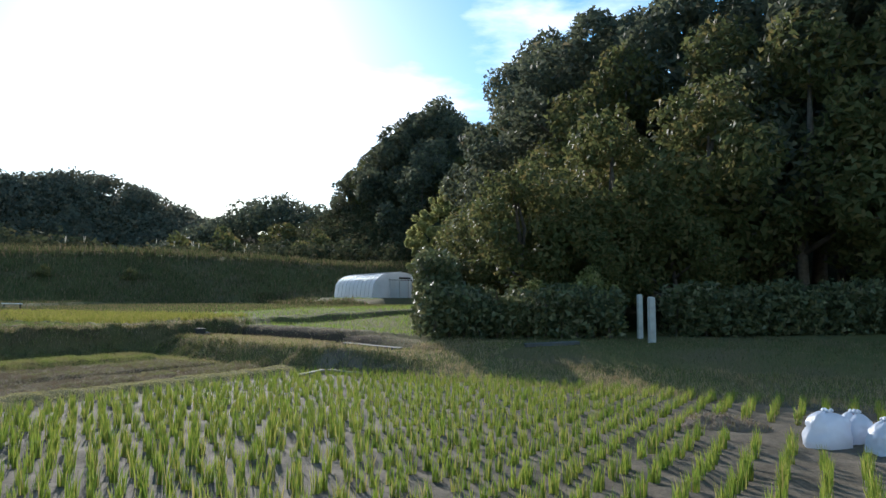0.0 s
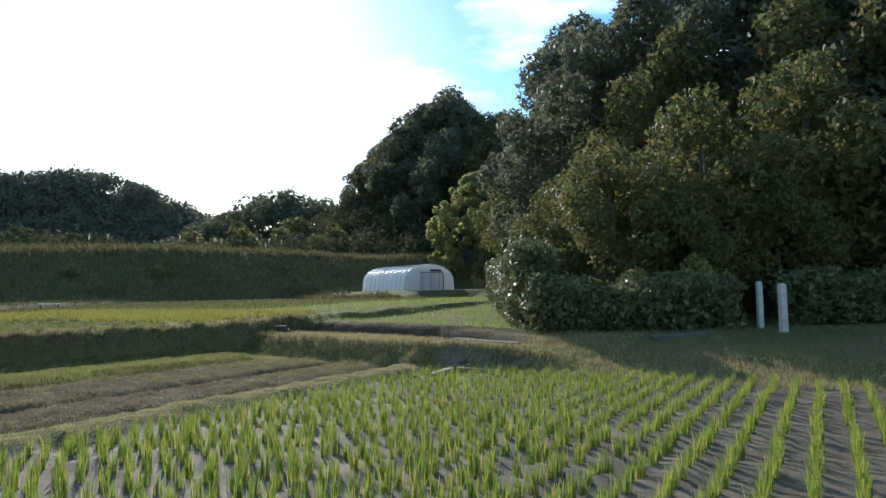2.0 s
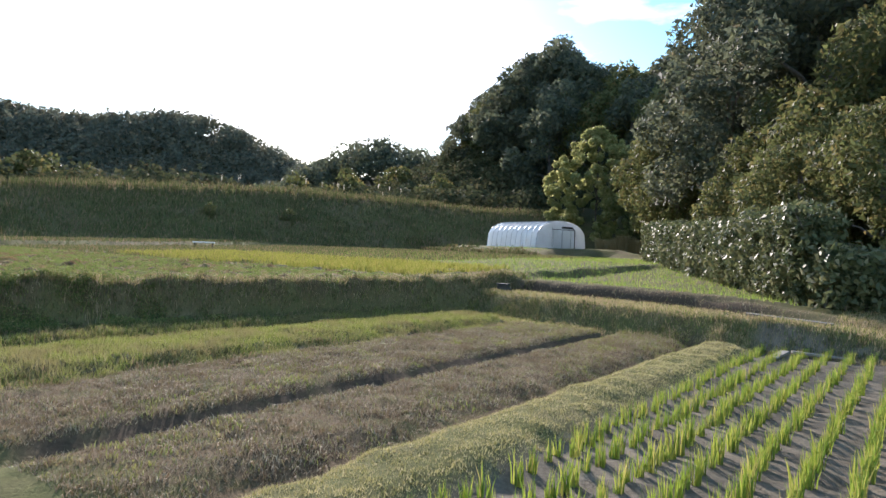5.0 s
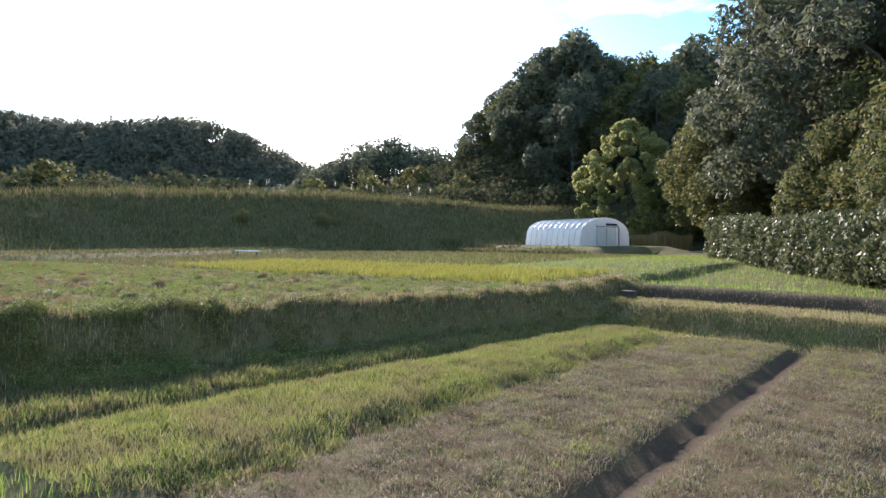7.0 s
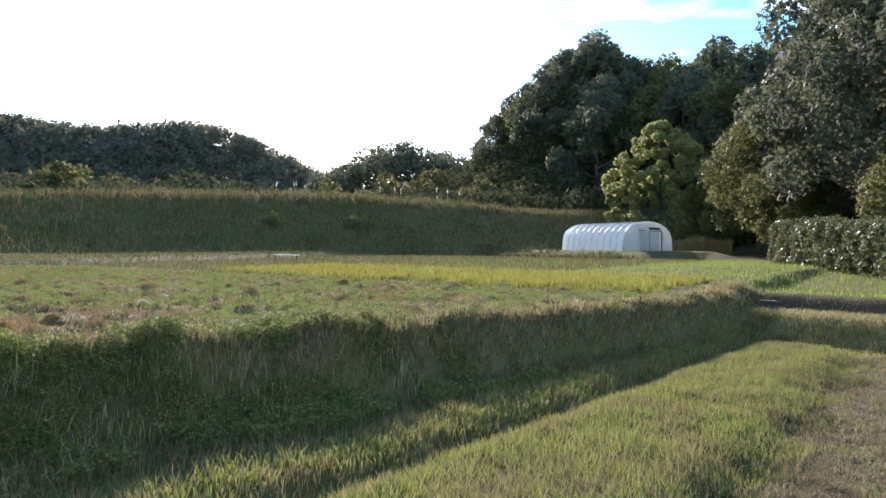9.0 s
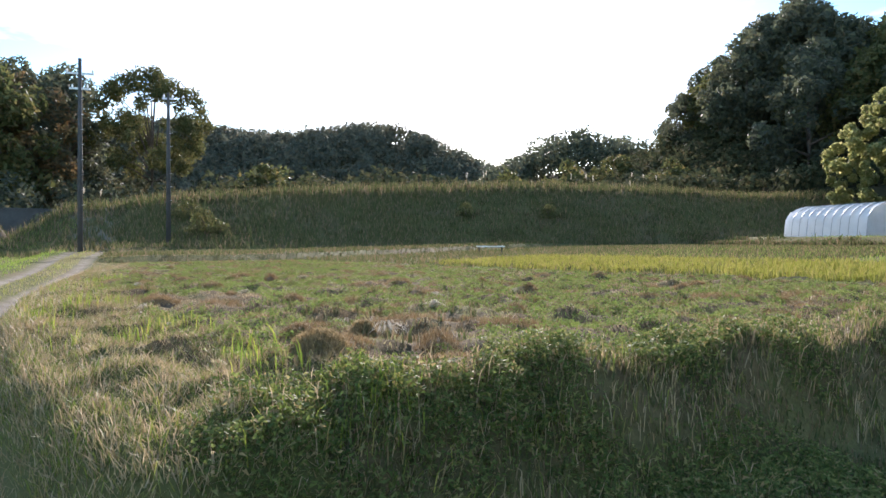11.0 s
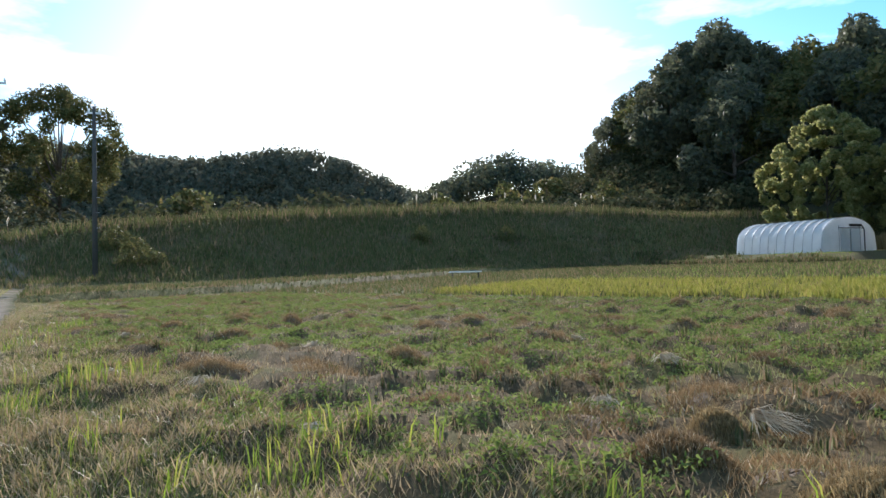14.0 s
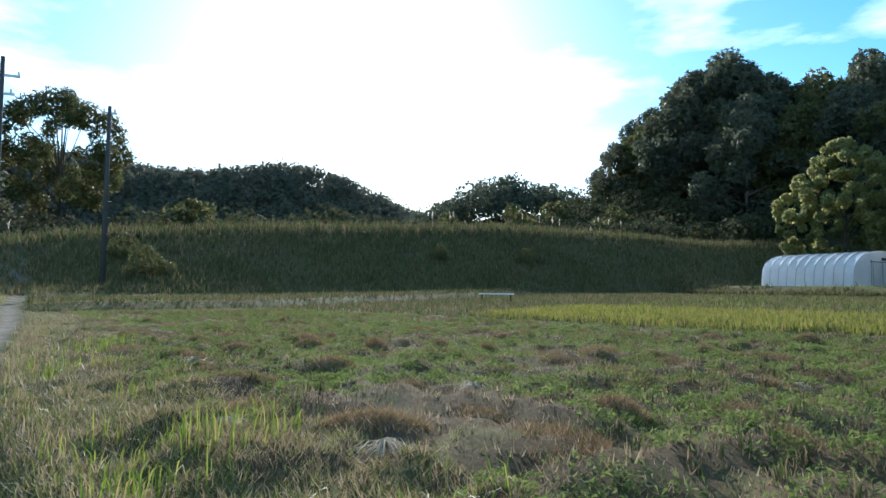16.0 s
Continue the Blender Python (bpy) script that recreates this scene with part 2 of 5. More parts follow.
def sheet_material(name, colour, dirt):
    """Milky plastic sheet that lets light through."""
    m, nt, out = material(name)
    c = mix_node(nt, ramp_node(nt, noise_node(nt, 1.6, 6), [(0.45, (0, 0, 0)), (0.8, (1, 1, 1))]), colour, dirt)
    n = bump_node(nt, noise_node(nt, 5, 4), 0.35, 0.05)
    surf = principled(nt, c, 0.42, n, spec=0.9)
    tr = nt.nodes.new("ShaderNodeBsdfTranslucent")
    nt.links.new(c, tr.inputs["Color"])
    mx = nt.nodes.new("ShaderNodeMixShader")
    mx.inputs[0].default_value = 0.5
    nt.links.new(surf, mx.inputs[1])
    nt.links.new(tr.outputs[0], mx.inputs[2])
    nt.links.new(mx.outputs[0], out.inputs[0])
    return m


M_FILM = sheet_material("greenhouse_film", (0.90, 0.91, 0.92), (0.80, 0.80, 0.80))
M_BAG = sheet_material("woven_bag", (0.66, 0.71, 0.80), (0.45, 0.47, 0.50))
M_CULVERT = plain("damp_dark_concrete", [(0.3, (0.03, 0.03, 0.028)), (0.7, (0.075, 0.07, 0.06))], 7, 0.9, 0.5, 0.006)
M_STRING = plain("red_string", [(0.3, (0.4, 0.05, 0.04)), (0.7, (0.5, 0.08, 0.06))], 9, 0.8, 0.1, 0.001)

# ---- mesh helpers ----
RNG = np.random.default_rng(7)


def mesh_np(name, verts, tris, mat, smooth=False):
    """A mesh from arrays of corners and triangles."""
    me = bpy.data.meshes.new(name)
    verts, tris = np.asarray(verts, dtype=np.float32), np.asarray(tris, dtype=np.int32)
    me.vertices.add(len(verts))
    me.vertices.foreach_set("co", verts.ravel())
    n = tris.shape[1]
    me.loops.add(len(tris) * n)
    me.loops.foreach_set("vertex_index", tris.ravel())
    me.polygons.add(len(tris))
    me.polygons.foreach_set("loop_start", np.arange(0, len(tris) * n, n, dtype=np.int32))
    if smooth:
        me.polygons.foreach_set("use_smooth", np.ones(len(tris), dtype=bool))
    me.materials.append(mat)
    me.update(calc_edges=True)
    me.validate()
    return me


def thing(name, label, category, place=(0, 0, 0), group="", kind="", turn=0):
    e = new(name)
    e.matrix_basis = pose(*place, 0, 0, turn)
    return tagged(e, label, category, group, kind)


def part(name, bm, mat, parent, label="", smooth=False):
    """Links a bmesh or mesh as one part under a thing."""
    if isinstance(bm, bmesh.types.BMesh):
        me = bpy.data.meshes.new(name)
        bmesh.ops.recalc_face_normals(bm, faces=bm.faces)
        bm.to_mesh(me)
        bm.free()
        me.materials.append(mat)
        if smooth:
            me.polygons.foreach_set("use_smooth", np.ones(len(me.polygons), dtype=bool))
    else:
        me = bm
    ob = new(name, me)
    ob.parent = parent
    return tagged(ob, label)


def box_bm(size, at=(0, 0, 0), bevel=0.0, turn=None):
    bm = bmesh.new()
    bmesh.ops.create_cube(bm, size=1)
    bmesh.ops.scale(bm, vec=size, verts=bm.verts)
    if bevel:
        bmesh.ops.bevel(bm, geom=bm.edges[:], offset=bevel, segments=2, affect="EDGES")
    if turn is not None:
        bmesh.ops.transform(bm, matrix=turn, verts=bm.verts)
    bmesh.ops.translate(bm, vec=at, verts=bm.verts)
    return bm


def tube_arrays(points, radii, sides=7):
    """Corners and quads of a tapered tube along points."""
    pts = [Vector(p) for p in points]
    verts, quads = [], []
    for i, p in enumerate(pts):
        d = (pts[min(i + 1, len(pts) - 1)] - pts[max(i - 1, 0)]).normalized()
        q = d.to_track_quat("Z", "Y")
        for k in range(sides):
            a = 2 * math.pi * k / sides
            verts.append(p + q @ Vector((math.cos(a) * radii[i], math.sin(a) * radii[i], 0)))
    for i in range(len(pts) - 1):
        for k in range(sides):
            quads.append((i * sides + k, i * sides + (k + 1) % sides, (i + 1) * sides + (k + 1) % sides, (i + 1) * sides + k))
    return verts, quads


def tubes_bm(paths, sides=7):
    bm = bmesh.new()
    for pts, radii in paths:
        v, q = tube_arrays(pts, radii, sides)
        vs = [bm.verts.new(p) for p in v]
        for f in q:
            bm.faces.new([vs[i] for i in f])
        bm.faces.new(vs[:sides][::-1])
        bm.faces.new(vs[-sides:])
    return bm


# ---- the lie of the land ----
CA, SA = math.cos(radians(26)), math.sin(radians(26))


def to_ab(x, y):
    """Across and along the fields, which lie turned by 26 degrees."""
    return CA * x - SA * y, SA * x + CA * y


def to_xy(a, b):
    return CA * a + SA * b, -SA * a + CA * b


def ss(t):
    t = np.clip(t, 0, 1)
    return t * t * (3 - 2 * t)


def bump2(x, y, cx, cy, rx, ry, h):
    return h * np.exp(-((x - cx) / rx) ** 2 - ((y - cy) / ry) ** 2)


CREST = [(-54.5, 33.2, 1.2), (-52, 35, 3.25), (-47, 38.8, 4.05), (-40, 46.5, 4.95), (-30, 57, 5.6), (-21, 68, 5.5), (-14, 76, 4.9), (-6, 84, 4.6), (25, 100, 5.0)]


def crest_field(x, y):
    """Distance to the embankment's crest, its height there, and the side (positive behind it)."""
    best, zc, side = np.full(x.shape, 1e9), np.zeros(x.shape), np.zeros(x.shape)
    for (x0, y0, z0), (x1, y1, z1) in zip(CREST[:-1], CREST[1:]):
        dx, dy = x1 - x0, y1 - y0
        t = np.clip(((x - x0) * dx + (y - y0) * dy) / (dx * dx + dy * dy), 0, 1)
        d = np.hypot(x - x0 - t * dx, y - y0 - t * dy)
        s = (y - y0) * dx - (x - x0) * dy
        near = d < best
        best, zc, side = np.where(near, d, best), np.where(near, z0 + t * (z1 - z0), zc), np.where(near, s, side)
    return best, zc, side


def road_line(a):
    return np.interp(a, [-60, -51, -45, -39, -34.5, -31, -28, -25, -22, -18, 20], [9.8, 7.5, 5.7, 4.2, 2.75, 1.6, 0.75, 0.2, -0.05, 0.0, 0.0])


def road_height(a):
    return np.interp(a, [-80, -51, -36, -26, -18, 20], [1.2, 0.95, 0.5, 0.2, 0.02, 0.0])


def crest_a(b):
    return np.interp(b, [2, 2.9, 4.5, 6.4, 8.3, 11.5, 14.5, 17.2, 20], [-19.1, -18.9, -18.6, -18.35, -18.0, -17.4, -17.05, -17.3, -17.6])


def foot_a(b):
    return np.interp(b, [2, 5, 8.6, 12.5, 15, 17.2, 20], [-18.0, -17.6, -17.15, -16.5, -16.15, -16.5, -16.8])


def ditch_a(b):
    return -16.35 + 0.05 * (b - 8)


def channel_b(a):
    """Line of the channel behind the lower fields."""
    return np.interp(a, [-19, -17.6, -15.9, -12.5, -9.2, -7.6, 5], [17.6, 17.4, 17.3, 16.7, 15.4, 15.0, 15.0])


def upper(a, b):
    """1 on the upper field, 0 on the lower ones."""
    w = foot_a(b) - crest_a(b)
    return 0.25 * ss((foot_a(b) - a) / w) + 0.75 * ss((foot_a(b) - 0.35 * w - a) / (0.6 * w))


GH_L, GH_M, GH_R = (-12.28, 59.67), (-8.05, 54.8), (-4.2, 58.2)


def ground_z(x, y):
    x, y = np.asarray(x, dtype=float), np.asarray(y, dtype=float)
    a, b = to_ab(x, y)
    u = upper(a, b)
    low = -0.15 + 0 * a
    # bunds and furrows of the lower fields
    inside = ss((13.4 - b) / 0.4) * ss((b - 1.6) / 0.5)
    low = low + inside * (0.13 * np.exp(-((a + 9.85) / 0.42) ** 4) - 0.05 * np.exp(-((a + 10.45) / 0.14) ** 2) - 0.16 * np.exp(-((a + 12.15) / 0.2) ** 2) + 0.07 * ss((-10.4 - a) / 0.6)
                          - 0.06 * np.exp(-((a + 14.45) / 0.18) ** 2) - 0.12 * np.exp(-((a - ditch_a(b)) / 0.2) ** 2) + 0.06 * ss((-14.6 - a) / 0.4))
    # bank at their far end, with the channel behind it
    far_flat = 0.42 + np.clip(b - 17, 0, 22) * 0.03
    near = ss((b - np.interp(a, [-16, -14.4, -12, -10, -8], [14.3, 13.8, 13.1, 12.8, 13.3])) / 0.8) * 0.5
    bank = near + (ss((b - 13.8) / 3.4) * 0.57 - near) * ss((a + 9.5) / 5)
    low = np.where(b < 17, low + bank, np.maximum(far_flat, low))
    line = b - channel_b(a)
    low = low - (0.45 * np.exp(-(line / 0.42) ** 2) - 0.15 * ss((line - 0.25) / 0.4) * ss((3.4 - line) / 2.4)) * ss((-7.6 - a) / 3.0) * (1 - u)
    high = 0.66 + np.clip(b - 14, 0, 16) * 0.024 + 0.28 * ss((-43.2 - a) / 0.35) + 0.28 * ss((-49.5 - a) / 1.0)
    z = low + (high - low) * u
    # cart track
    d = b - road_line(a)
    zr = road_height(a)
    zr = zr - 0.045 * np.exp(-((np.abs(d) - 0.58) / 0.22) ** 2) + 0.02 * np.exp(-(d / 0.25) ** 2)
    left = zr - 0.35 * ss((-d - 1.3) / 1.5) + 0.2 * ss((-d - 5) / 4)
    on = np.where(a < -16.5, 0.7 * ss((d - 0.85) / 0.4) + 0.3 * np.clip((d - 1.0) / 1.5, 0, 1), ss((d - 1.05) / 0.8))
    z = np.where(d > 0.95, zr + (z - zr) * on, np.where(d < -1.3, left, zr))
    # terrace of the greenhouse
    gx, gy = x + 8.2, y - 58.5
    p, q = gx * 0.653 - gy * 0.757, gx * 0.757 + gy * 0.653
    z = z + (1.58 - z) * ss((6.5 - np.abs(p)) / 1.0) * ss((6.0 - np.abs(q)) / 1.0)
    # embankment
    best, zc, side = crest_field(x, y)
    width = np.interp(x, [-50, -40], [6.0, 9.5])
    lift = np.where(side > 0, zc - 0.03 * best, 1.0 + (zc - 1.0) * (1 - ss(best / width) * 0.35 - np.clip(best / width, 0, 1) * 0.65))
    z = np.where((side > 0) | (best < width), np.maximum(z, lift), z)
    # hills
    z = z + 17 * ss(((x - 6) * 0.85 + (y - 34) * 0.22) / 62) * ss((y - 21) / 14) * ss((x - 0.5) / 8) * (1 - 0.6 * ss((y - 80) / 30))
    z = z + bump2(x, y, -8, 132, 30, 27, 17) + bump2(x, y, 85, 120, 40, 50, 26)
    z = z + bump2(x, y, -55, 172, 22, 22, 15) + bump2(x, y, -172, 305, 58, 55, 33) + bump2(x, y, -300, 270, 85, 90, 56)
    z = z + bump2(x, y, -80, 390, 90, 60, 34) + bump2(x, y, -215, 330, 60, 60, 20) + bump2(x, y, -128, 50, 36, 42, 20) + bump2(x, y, 120, 300, 150, 120, 60)
    return z


WAVES = [(RNG.uniform(0, 6.28), 6.28 / w, RNG.uniform(0, 6.28), w) for w in (1.9, 1.5, 1.15, 0.95, 0.8, 0.66, 0.55, 0.46, 0.4, 0.36)]


def relief(x, y):
    """Small clods and hollows, within about -1 and 1."""
    r = 0 * x
    for th, k, ph, w in WAVES:
        r = r + (0.5 + 0.5 * w) * np.sin(k * (x * math.cos(th) + y * math.sin(th)) + ph + 1.7 * np.sin(0.9 * k * (y * math.cos(th) - x * math.sin(th)) + ph))
    return r / 3.2


def surface_z(x, y):
    """The ground as it is built, with its clods."""
    a, b = to_ab(x, y)
    d = b - road_line(a)
    paddy = ss((a + 9.55) / 0.2) * ss((13.9 - b) / 0.3) * ss((b - 2.2) / 0.4)
    stub = ss((-10.4 - a) / 0.3) * ss((a + 14.6) / 0.3) * ss((13.6 - b) / 0.5) * ss((b - 1.8) / 0.4)
    rough = 0.02 - 0.005 * stub + 0.045 * upper(a, b) * (d > 1.4) + 0.008 * paddy
    near = np.exp(-((np.hypot(x + 9, y - 10)) / 30) ** 2)
    return ground_z(x, y) + relief(x, y) * rough * near * np.where(np.abs(d) < 1.1, 0.35, 1)


def gz(x, y):
    return float(ground_z(np.array([x]), np.array([y]))[0])


def axis(dense, step, far):
    lo, hi = dense
    mid = np.arange(lo, hi, step)
    grow, d, s = [], 0.0, step
    while d < far:
        s *= 1.13
        d += s
        grow.append(d)
    grow = np.array(grow)
    return np.concatenate([lo - grow[::-1], mid, mid[-1] + grow])


def build_ground():
    av, bv = axis((-38, 3), 0.15, 1500), axis((-1.5, 18.5), 0.13, 1500)
    ga, gb = np.meshgrid(av, bv)
    x, y = to_xy(ga, gb)
    z = surface_z(x, y)
    d = gb - road_line(ga)
    up = upper(ga, gb)
    paddy = ss((ga + 9.55) / 0.2) * ss((13.9 - gb) / 0.3) * ss((gb - 2.2) / 0.4)
    n, m = z.shape
    idx = np.arange(n * m).reshape(n, m)
    quads = np.stack([idx[:-1, :-1], idx[:-1, 1:], idx[1:, 1:], idx[1:, :-1]], -1).reshape(-1, 4)
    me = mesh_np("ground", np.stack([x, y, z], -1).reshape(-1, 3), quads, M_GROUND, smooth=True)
    low = (1 - up) * ss((13.3 - gb) / 0.4) * ss((gb - 2.0) / 0.5)
    masks = {
        "brown": np.clip(low * (ga < -10.3) * (ga > -14.5) + 0.9 * up * (gb < 13.2) * (d > 1.9) * (ga > -43), 0, 1),
        "mud": np.clip(paddy , 0, 1),
        "cut": np.clip(np.exp(-((gb - channel_b(ga) - 0.3) / 0.6) ** 4) * ss((-7.8 - ga) / 3.0) * (1 - up) + 0.85 * low * np.exp(-((ga + 12.15) / 0.25) ** 4) + 0.6 * low * np.exp(-((ga + 14.45) / 0.14) ** 2), 0, 1),
        "dirt": np.clip(np.exp(-((np.abs(d) - 0.58) / 0.18) ** 4) + 0.05 * (np.abs(d) < 1.0), 0, 1) * (ga > -62) * (ga < 30),
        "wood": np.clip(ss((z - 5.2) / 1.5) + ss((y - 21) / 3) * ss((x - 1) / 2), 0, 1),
    }
    for key, v in masks.items():
        at = me.attributes.new(key, "FLOAT", "POINT")
        at.data.foreach_set("value", v.astype(np.float32).ravel())
    tagged(new("ground", me), "grassy terraced farmland with muddy paddy and dirt track", "ground", kind="structure")


build_ground()
w_a = np.array([-9.5, 3.4, 3.4, -9.5])
w_b = np.array([2.4, 2.4, 14.0, 14.0])
w_x, w_y = to_xy(w_a, w_b)
tagged(new("paddy_water", mesh_np("paddy_water", np.stack([w_x, w_y, np.full(4, -0.171)], -1), [(0, 1, 2, 3)], M_WATER)),
       "shallow muddy water standing between the rice rows", "water", kind="structure")
w_a = np.array([-12.2, -12.06, -12.06, -12.2])
w_b = np.array([2.0, 2.0, 13.0, 13.0])
w_x, w_y = to_xy(w_a, w_b)
tagged(new("furrow_water", mesh_np("furrow_water", np.stack([w_x, w_y, np.full(4, -0.205)], -1), [(0, 1, 2, 3)], M_WATER)),
       "thin strip of water in the field furrow", "water", kind="structure")

# ---- grass, rice and straw ----


def blades(x, y, z, height, width, lean=0.35, rng=RNG, droop=0.5):
    """Corners and triangles of bent blades that rise from the given places."""
    n = len(x)
    yaw, dirn = rng.uniform(0, 2 * np.pi, n), rng.uniform(0, 2 * np.pi, n)
    out = height * lean * rng.uniform(0.2, 1.0, n)
    wx, wy = np.cos(yaw) * width / 2, np.sin(yaw) * width / 2
    ox, oy = np.cos(dirn) * out, np.sin(dirn) * out
    v = np.zeros((n, 5, 3))
    v[:, 0] = np.stack([x - wx, y - wy, z - 0.02], -1)
    v[:, 1] = np.stack([x + wx, y + wy, z - 0.02], -1)
    v[:, 2] = np.stack([x - wx * 0.8 + ox * 0.35, y - wy * 0.8 + oy * 0.35, z + height * 0.6], -1)
    v[:, 3] = np.stack([x + wx * 0.8 + ox * 0.35, y + wy * 0.8 + oy * 0.35, z + height * 0.6], -1)
    v[:, 4] = np.stack([x + ox, y + oy, z + height * (1 - droop * lean * rng.uniform(0, 1, n))], -1)
    base = np.arange(n)[:, None] * 5
    t = np.concatenate([base + np.array([0, 1, 3]), base + np.array([0, 3, 2]), base + np.array([2, 3, 4])])
    return v.reshape(-1, 3), t


def shoots(x, y, z, height, width, lean=0.6, rng=RNG):
    """Like blades, but one triangle each, for short growth."""
    n = len(x)
    yaw, dirn = rng.uniform(0, 2 * np.pi, n), rng.uniform(0, 2 * np.pi, n)
    out = height * lean * rng.uniform(0.2, 1.0, n)
    wx, wy = np.cos(yaw) * width / 2, np.sin(yaw) * width / 2
    v = np.stack([np.stack([x - wx, y - wy, z - 0.015], -1), np.stack([x + wx, y + wy, z - 0.015], -1), np.stack([x + np.cos(dirn) * out, y + np.sin(dirn) * out, z + height], -1)], 1)
    return v.reshape(-1, 3), np.arange(n)[:, None] * 3 + np.array([0, 1, 2])


def clumps(x, y, per, radius, rng=RNG):
    """Spreads blades round the given clump centres."""
    r, th = radius * np.sqrt(rng.uniform(0, 1, (len(x), per))), rng.uniform(0, 2 * np.pi, (len(x), per))
    return (x[:, None] + r * np.cos(th)).ravel(), (y[:, None] + r * np.sin(th)).ravel()


def patchy(x, y, scale, seed):
    return np.array([noise.noise(Vector((px * scale, py * scale, seed))) for px, py in zip(x, y)])


def stuff(name, arrays, mat, label, category):
    v, t = arrays
    return tagged(new(name, mesh_np(name, v, t, mat)), label, category, kind="stuff")


def field(n, a0, a1, b0, b1, keep, rng=RNG):
    """Random places within a stretch of the fields for which keep(a, b) holds."""
    a, b = rng.uniform(a0, a1, n), rng.uniform(b0, b1, n)
    k = keep(a, b)
    return a[k], b[k]


def sown(name, mat, label, category, n, area, keep, hgt, wid, lean=0.4, per=1, radius=0.05, vary=0.5, patch=None):
    a, b = field(n, *area, keep)
    x, y = to_xy(a, b)
    if patch:
        k = patchy(x, y, patch[0], patch[1]) > patch[2]
        x, y = x[k], y[k]
    if per > 1:
        x, y = clumps(x, y, per, radius)
    h = hgt * RNG.uniform(1 - vary, 1 + vary, len(x))
    make = shoots if per == 1 else blades
    return stuff(name, make(x, y, surface_z(x, y), h, wid, lean), mat, label, category)


def rice_clump_mesh(seed):
    rng = np.random.default_rng(seed)
    n = 36
    r, th = 0.042 * np.sqrt(rng.uniform(0, 1, n)), rng.uniform(0, 6.28, n)
    v, t = blades(r * np.cos(th), r * np.sin(th), np.zeros(n), rng.uniform(0.17, 0.36, n), 0.011, 0.2, rng)
    return mesh_np("rice_plant", v, t, M_RICE)


def build_rice():
    rows_a = np.arange(-9.25, 1.9, 0.328)
    meshes = [rice_clump_mesh(s) for s in range(6)]
    px, py = [], []
    singles = 0
    for ra in rows_a:
        for rb in np.arange(3.0, 13.7, 0.205):
            a, b = ra + RNG.normal(0, 0.018), rb + RNG.normal(0, 0.035)
            x, y = to_xy(a, b)
            if a > -0.9 and 10.0 < b < 11.4 or a > 0.3 and 9.2 < b < 10.4:
                continue
            if a > -4.0 and b > 13.75 - 0.05 * (a + 4) or RNG.uniform() < 0.02:
                continue
            if -8.8 < a < -4.0 and 5.0 < b < 8.6 and singles < 280:
                singles += 1
                ob = new("rice_plant", meshes[singles % 6])
                ob.matrix_basis = Matrix.LocRotScale((x, y, -0.16), Euler((0, 0, RNG.uniform(0, 6.28))), [RNG.uniform(0.85, 1.15)] * 3)
                tagged(ob, "bright green rice plant regrowing in wet mud", "rice plant", "rice plants in rows")
            else:
                px.append(x), py.append(y)
    x, y = clumps(np.array(px), np.array(py), 30, 0.042)
    stuff("rice_rows", blades(x, y, np.full(len(x), -0.16), RNG.uniform(0.17, 0.36, len(x)), 0.011, 0.2), M_RICE, "bright green rice plants in straight rows in wet mud", "rice")


build_rice()

# bund between the paddy and the stubble field, and its verges
sown("bund_grass", M_BUND, "short pale green grass on the field bund", "grass", 40000, (-10.4, -9.35, 2.0, 13.4), lambda a, b: a < 0, 0.018, 0.010, 1.6)
sown("field_edge_grass", M_TUFT, "bright green grass along the near field edge", "grass", 14000, (-16.3, 3.0, 1.5, 3.3), lambda a, b: (b < 2.4 + 0.5 * np.sin(a * 1.3)) & ((a > -10.7) | (a < -14.6)), 0.11, 0.009, 0.5)
sown("stubble_straw", M_STUBBLE, "brown cut straw and stubble strewn on the field", "straw", 110000, (-14.5, -10.4, 2.0, 13.2), lambda a, b: np.abs(a + 12.15) > 0.2, 0.024, 0.009, 2.2, vary=0.7)
sown("stubble_tufts", M_STUBBLE, "broken tufts of cut stubble and straw on the field", "straw", 5200, (-14.4, -10.45, 2.0, 13.2), lambda a, b: np.abs(a + 12.15) > 0.24, 0.05, 0.008, 1.4, per=8, radius=0.07, patch=(1.3, 31.0, -0.15))
sown("stubble_weeds", M_STRIP, "small green weeds growing through the stubble", "weeds", 1900, (-14.4, -10.45, 2.0, 13.2), lambda a, b: np.abs(a + 12.15) > 0.26, 0.04, 0.009, 1.0, per=8, radius=0.08, patch=(0.8, 35.0, 0.05))
sown("green_strip_grass", M_STRIP, "green and straw coloured grass strip beside the stubble", "grass", 80000, (-16.7, -14.0, 2.0, 14.5), lambda a, b: (a > ditch_a(b)) & (a < -14.45 + 0.18 * np.sin(b * 2.3) + 0.1 * np.sin(b * 5.1)), 0.065, 0.011, 0.9)
sown("field_end_grass", M_STRIP, "thin green grass growing over the far end of the stubble", "grass", 16000, (-14.5, -10.2, 8.5, 14.0), lambda a, b: (b > 11.0 + 1.2 * np.sin(a * 2.1) * np.cos(b)) & (np.abs(a + 12.15) > 0.2), 0.045, 0.010, 1.2)
sown("furrow_weeds", M_WEED, "dark clumps of weeds along the stubble furrow", "weeds", 900, (-14.75, -14.2, 2.4, 13.0), lambda a, b: np.sin(b * 2.7) + np.sin(b * 4.3 + 1) > 0.1, 0.08, 0.010, 1.0, per=9, radius=0.09)
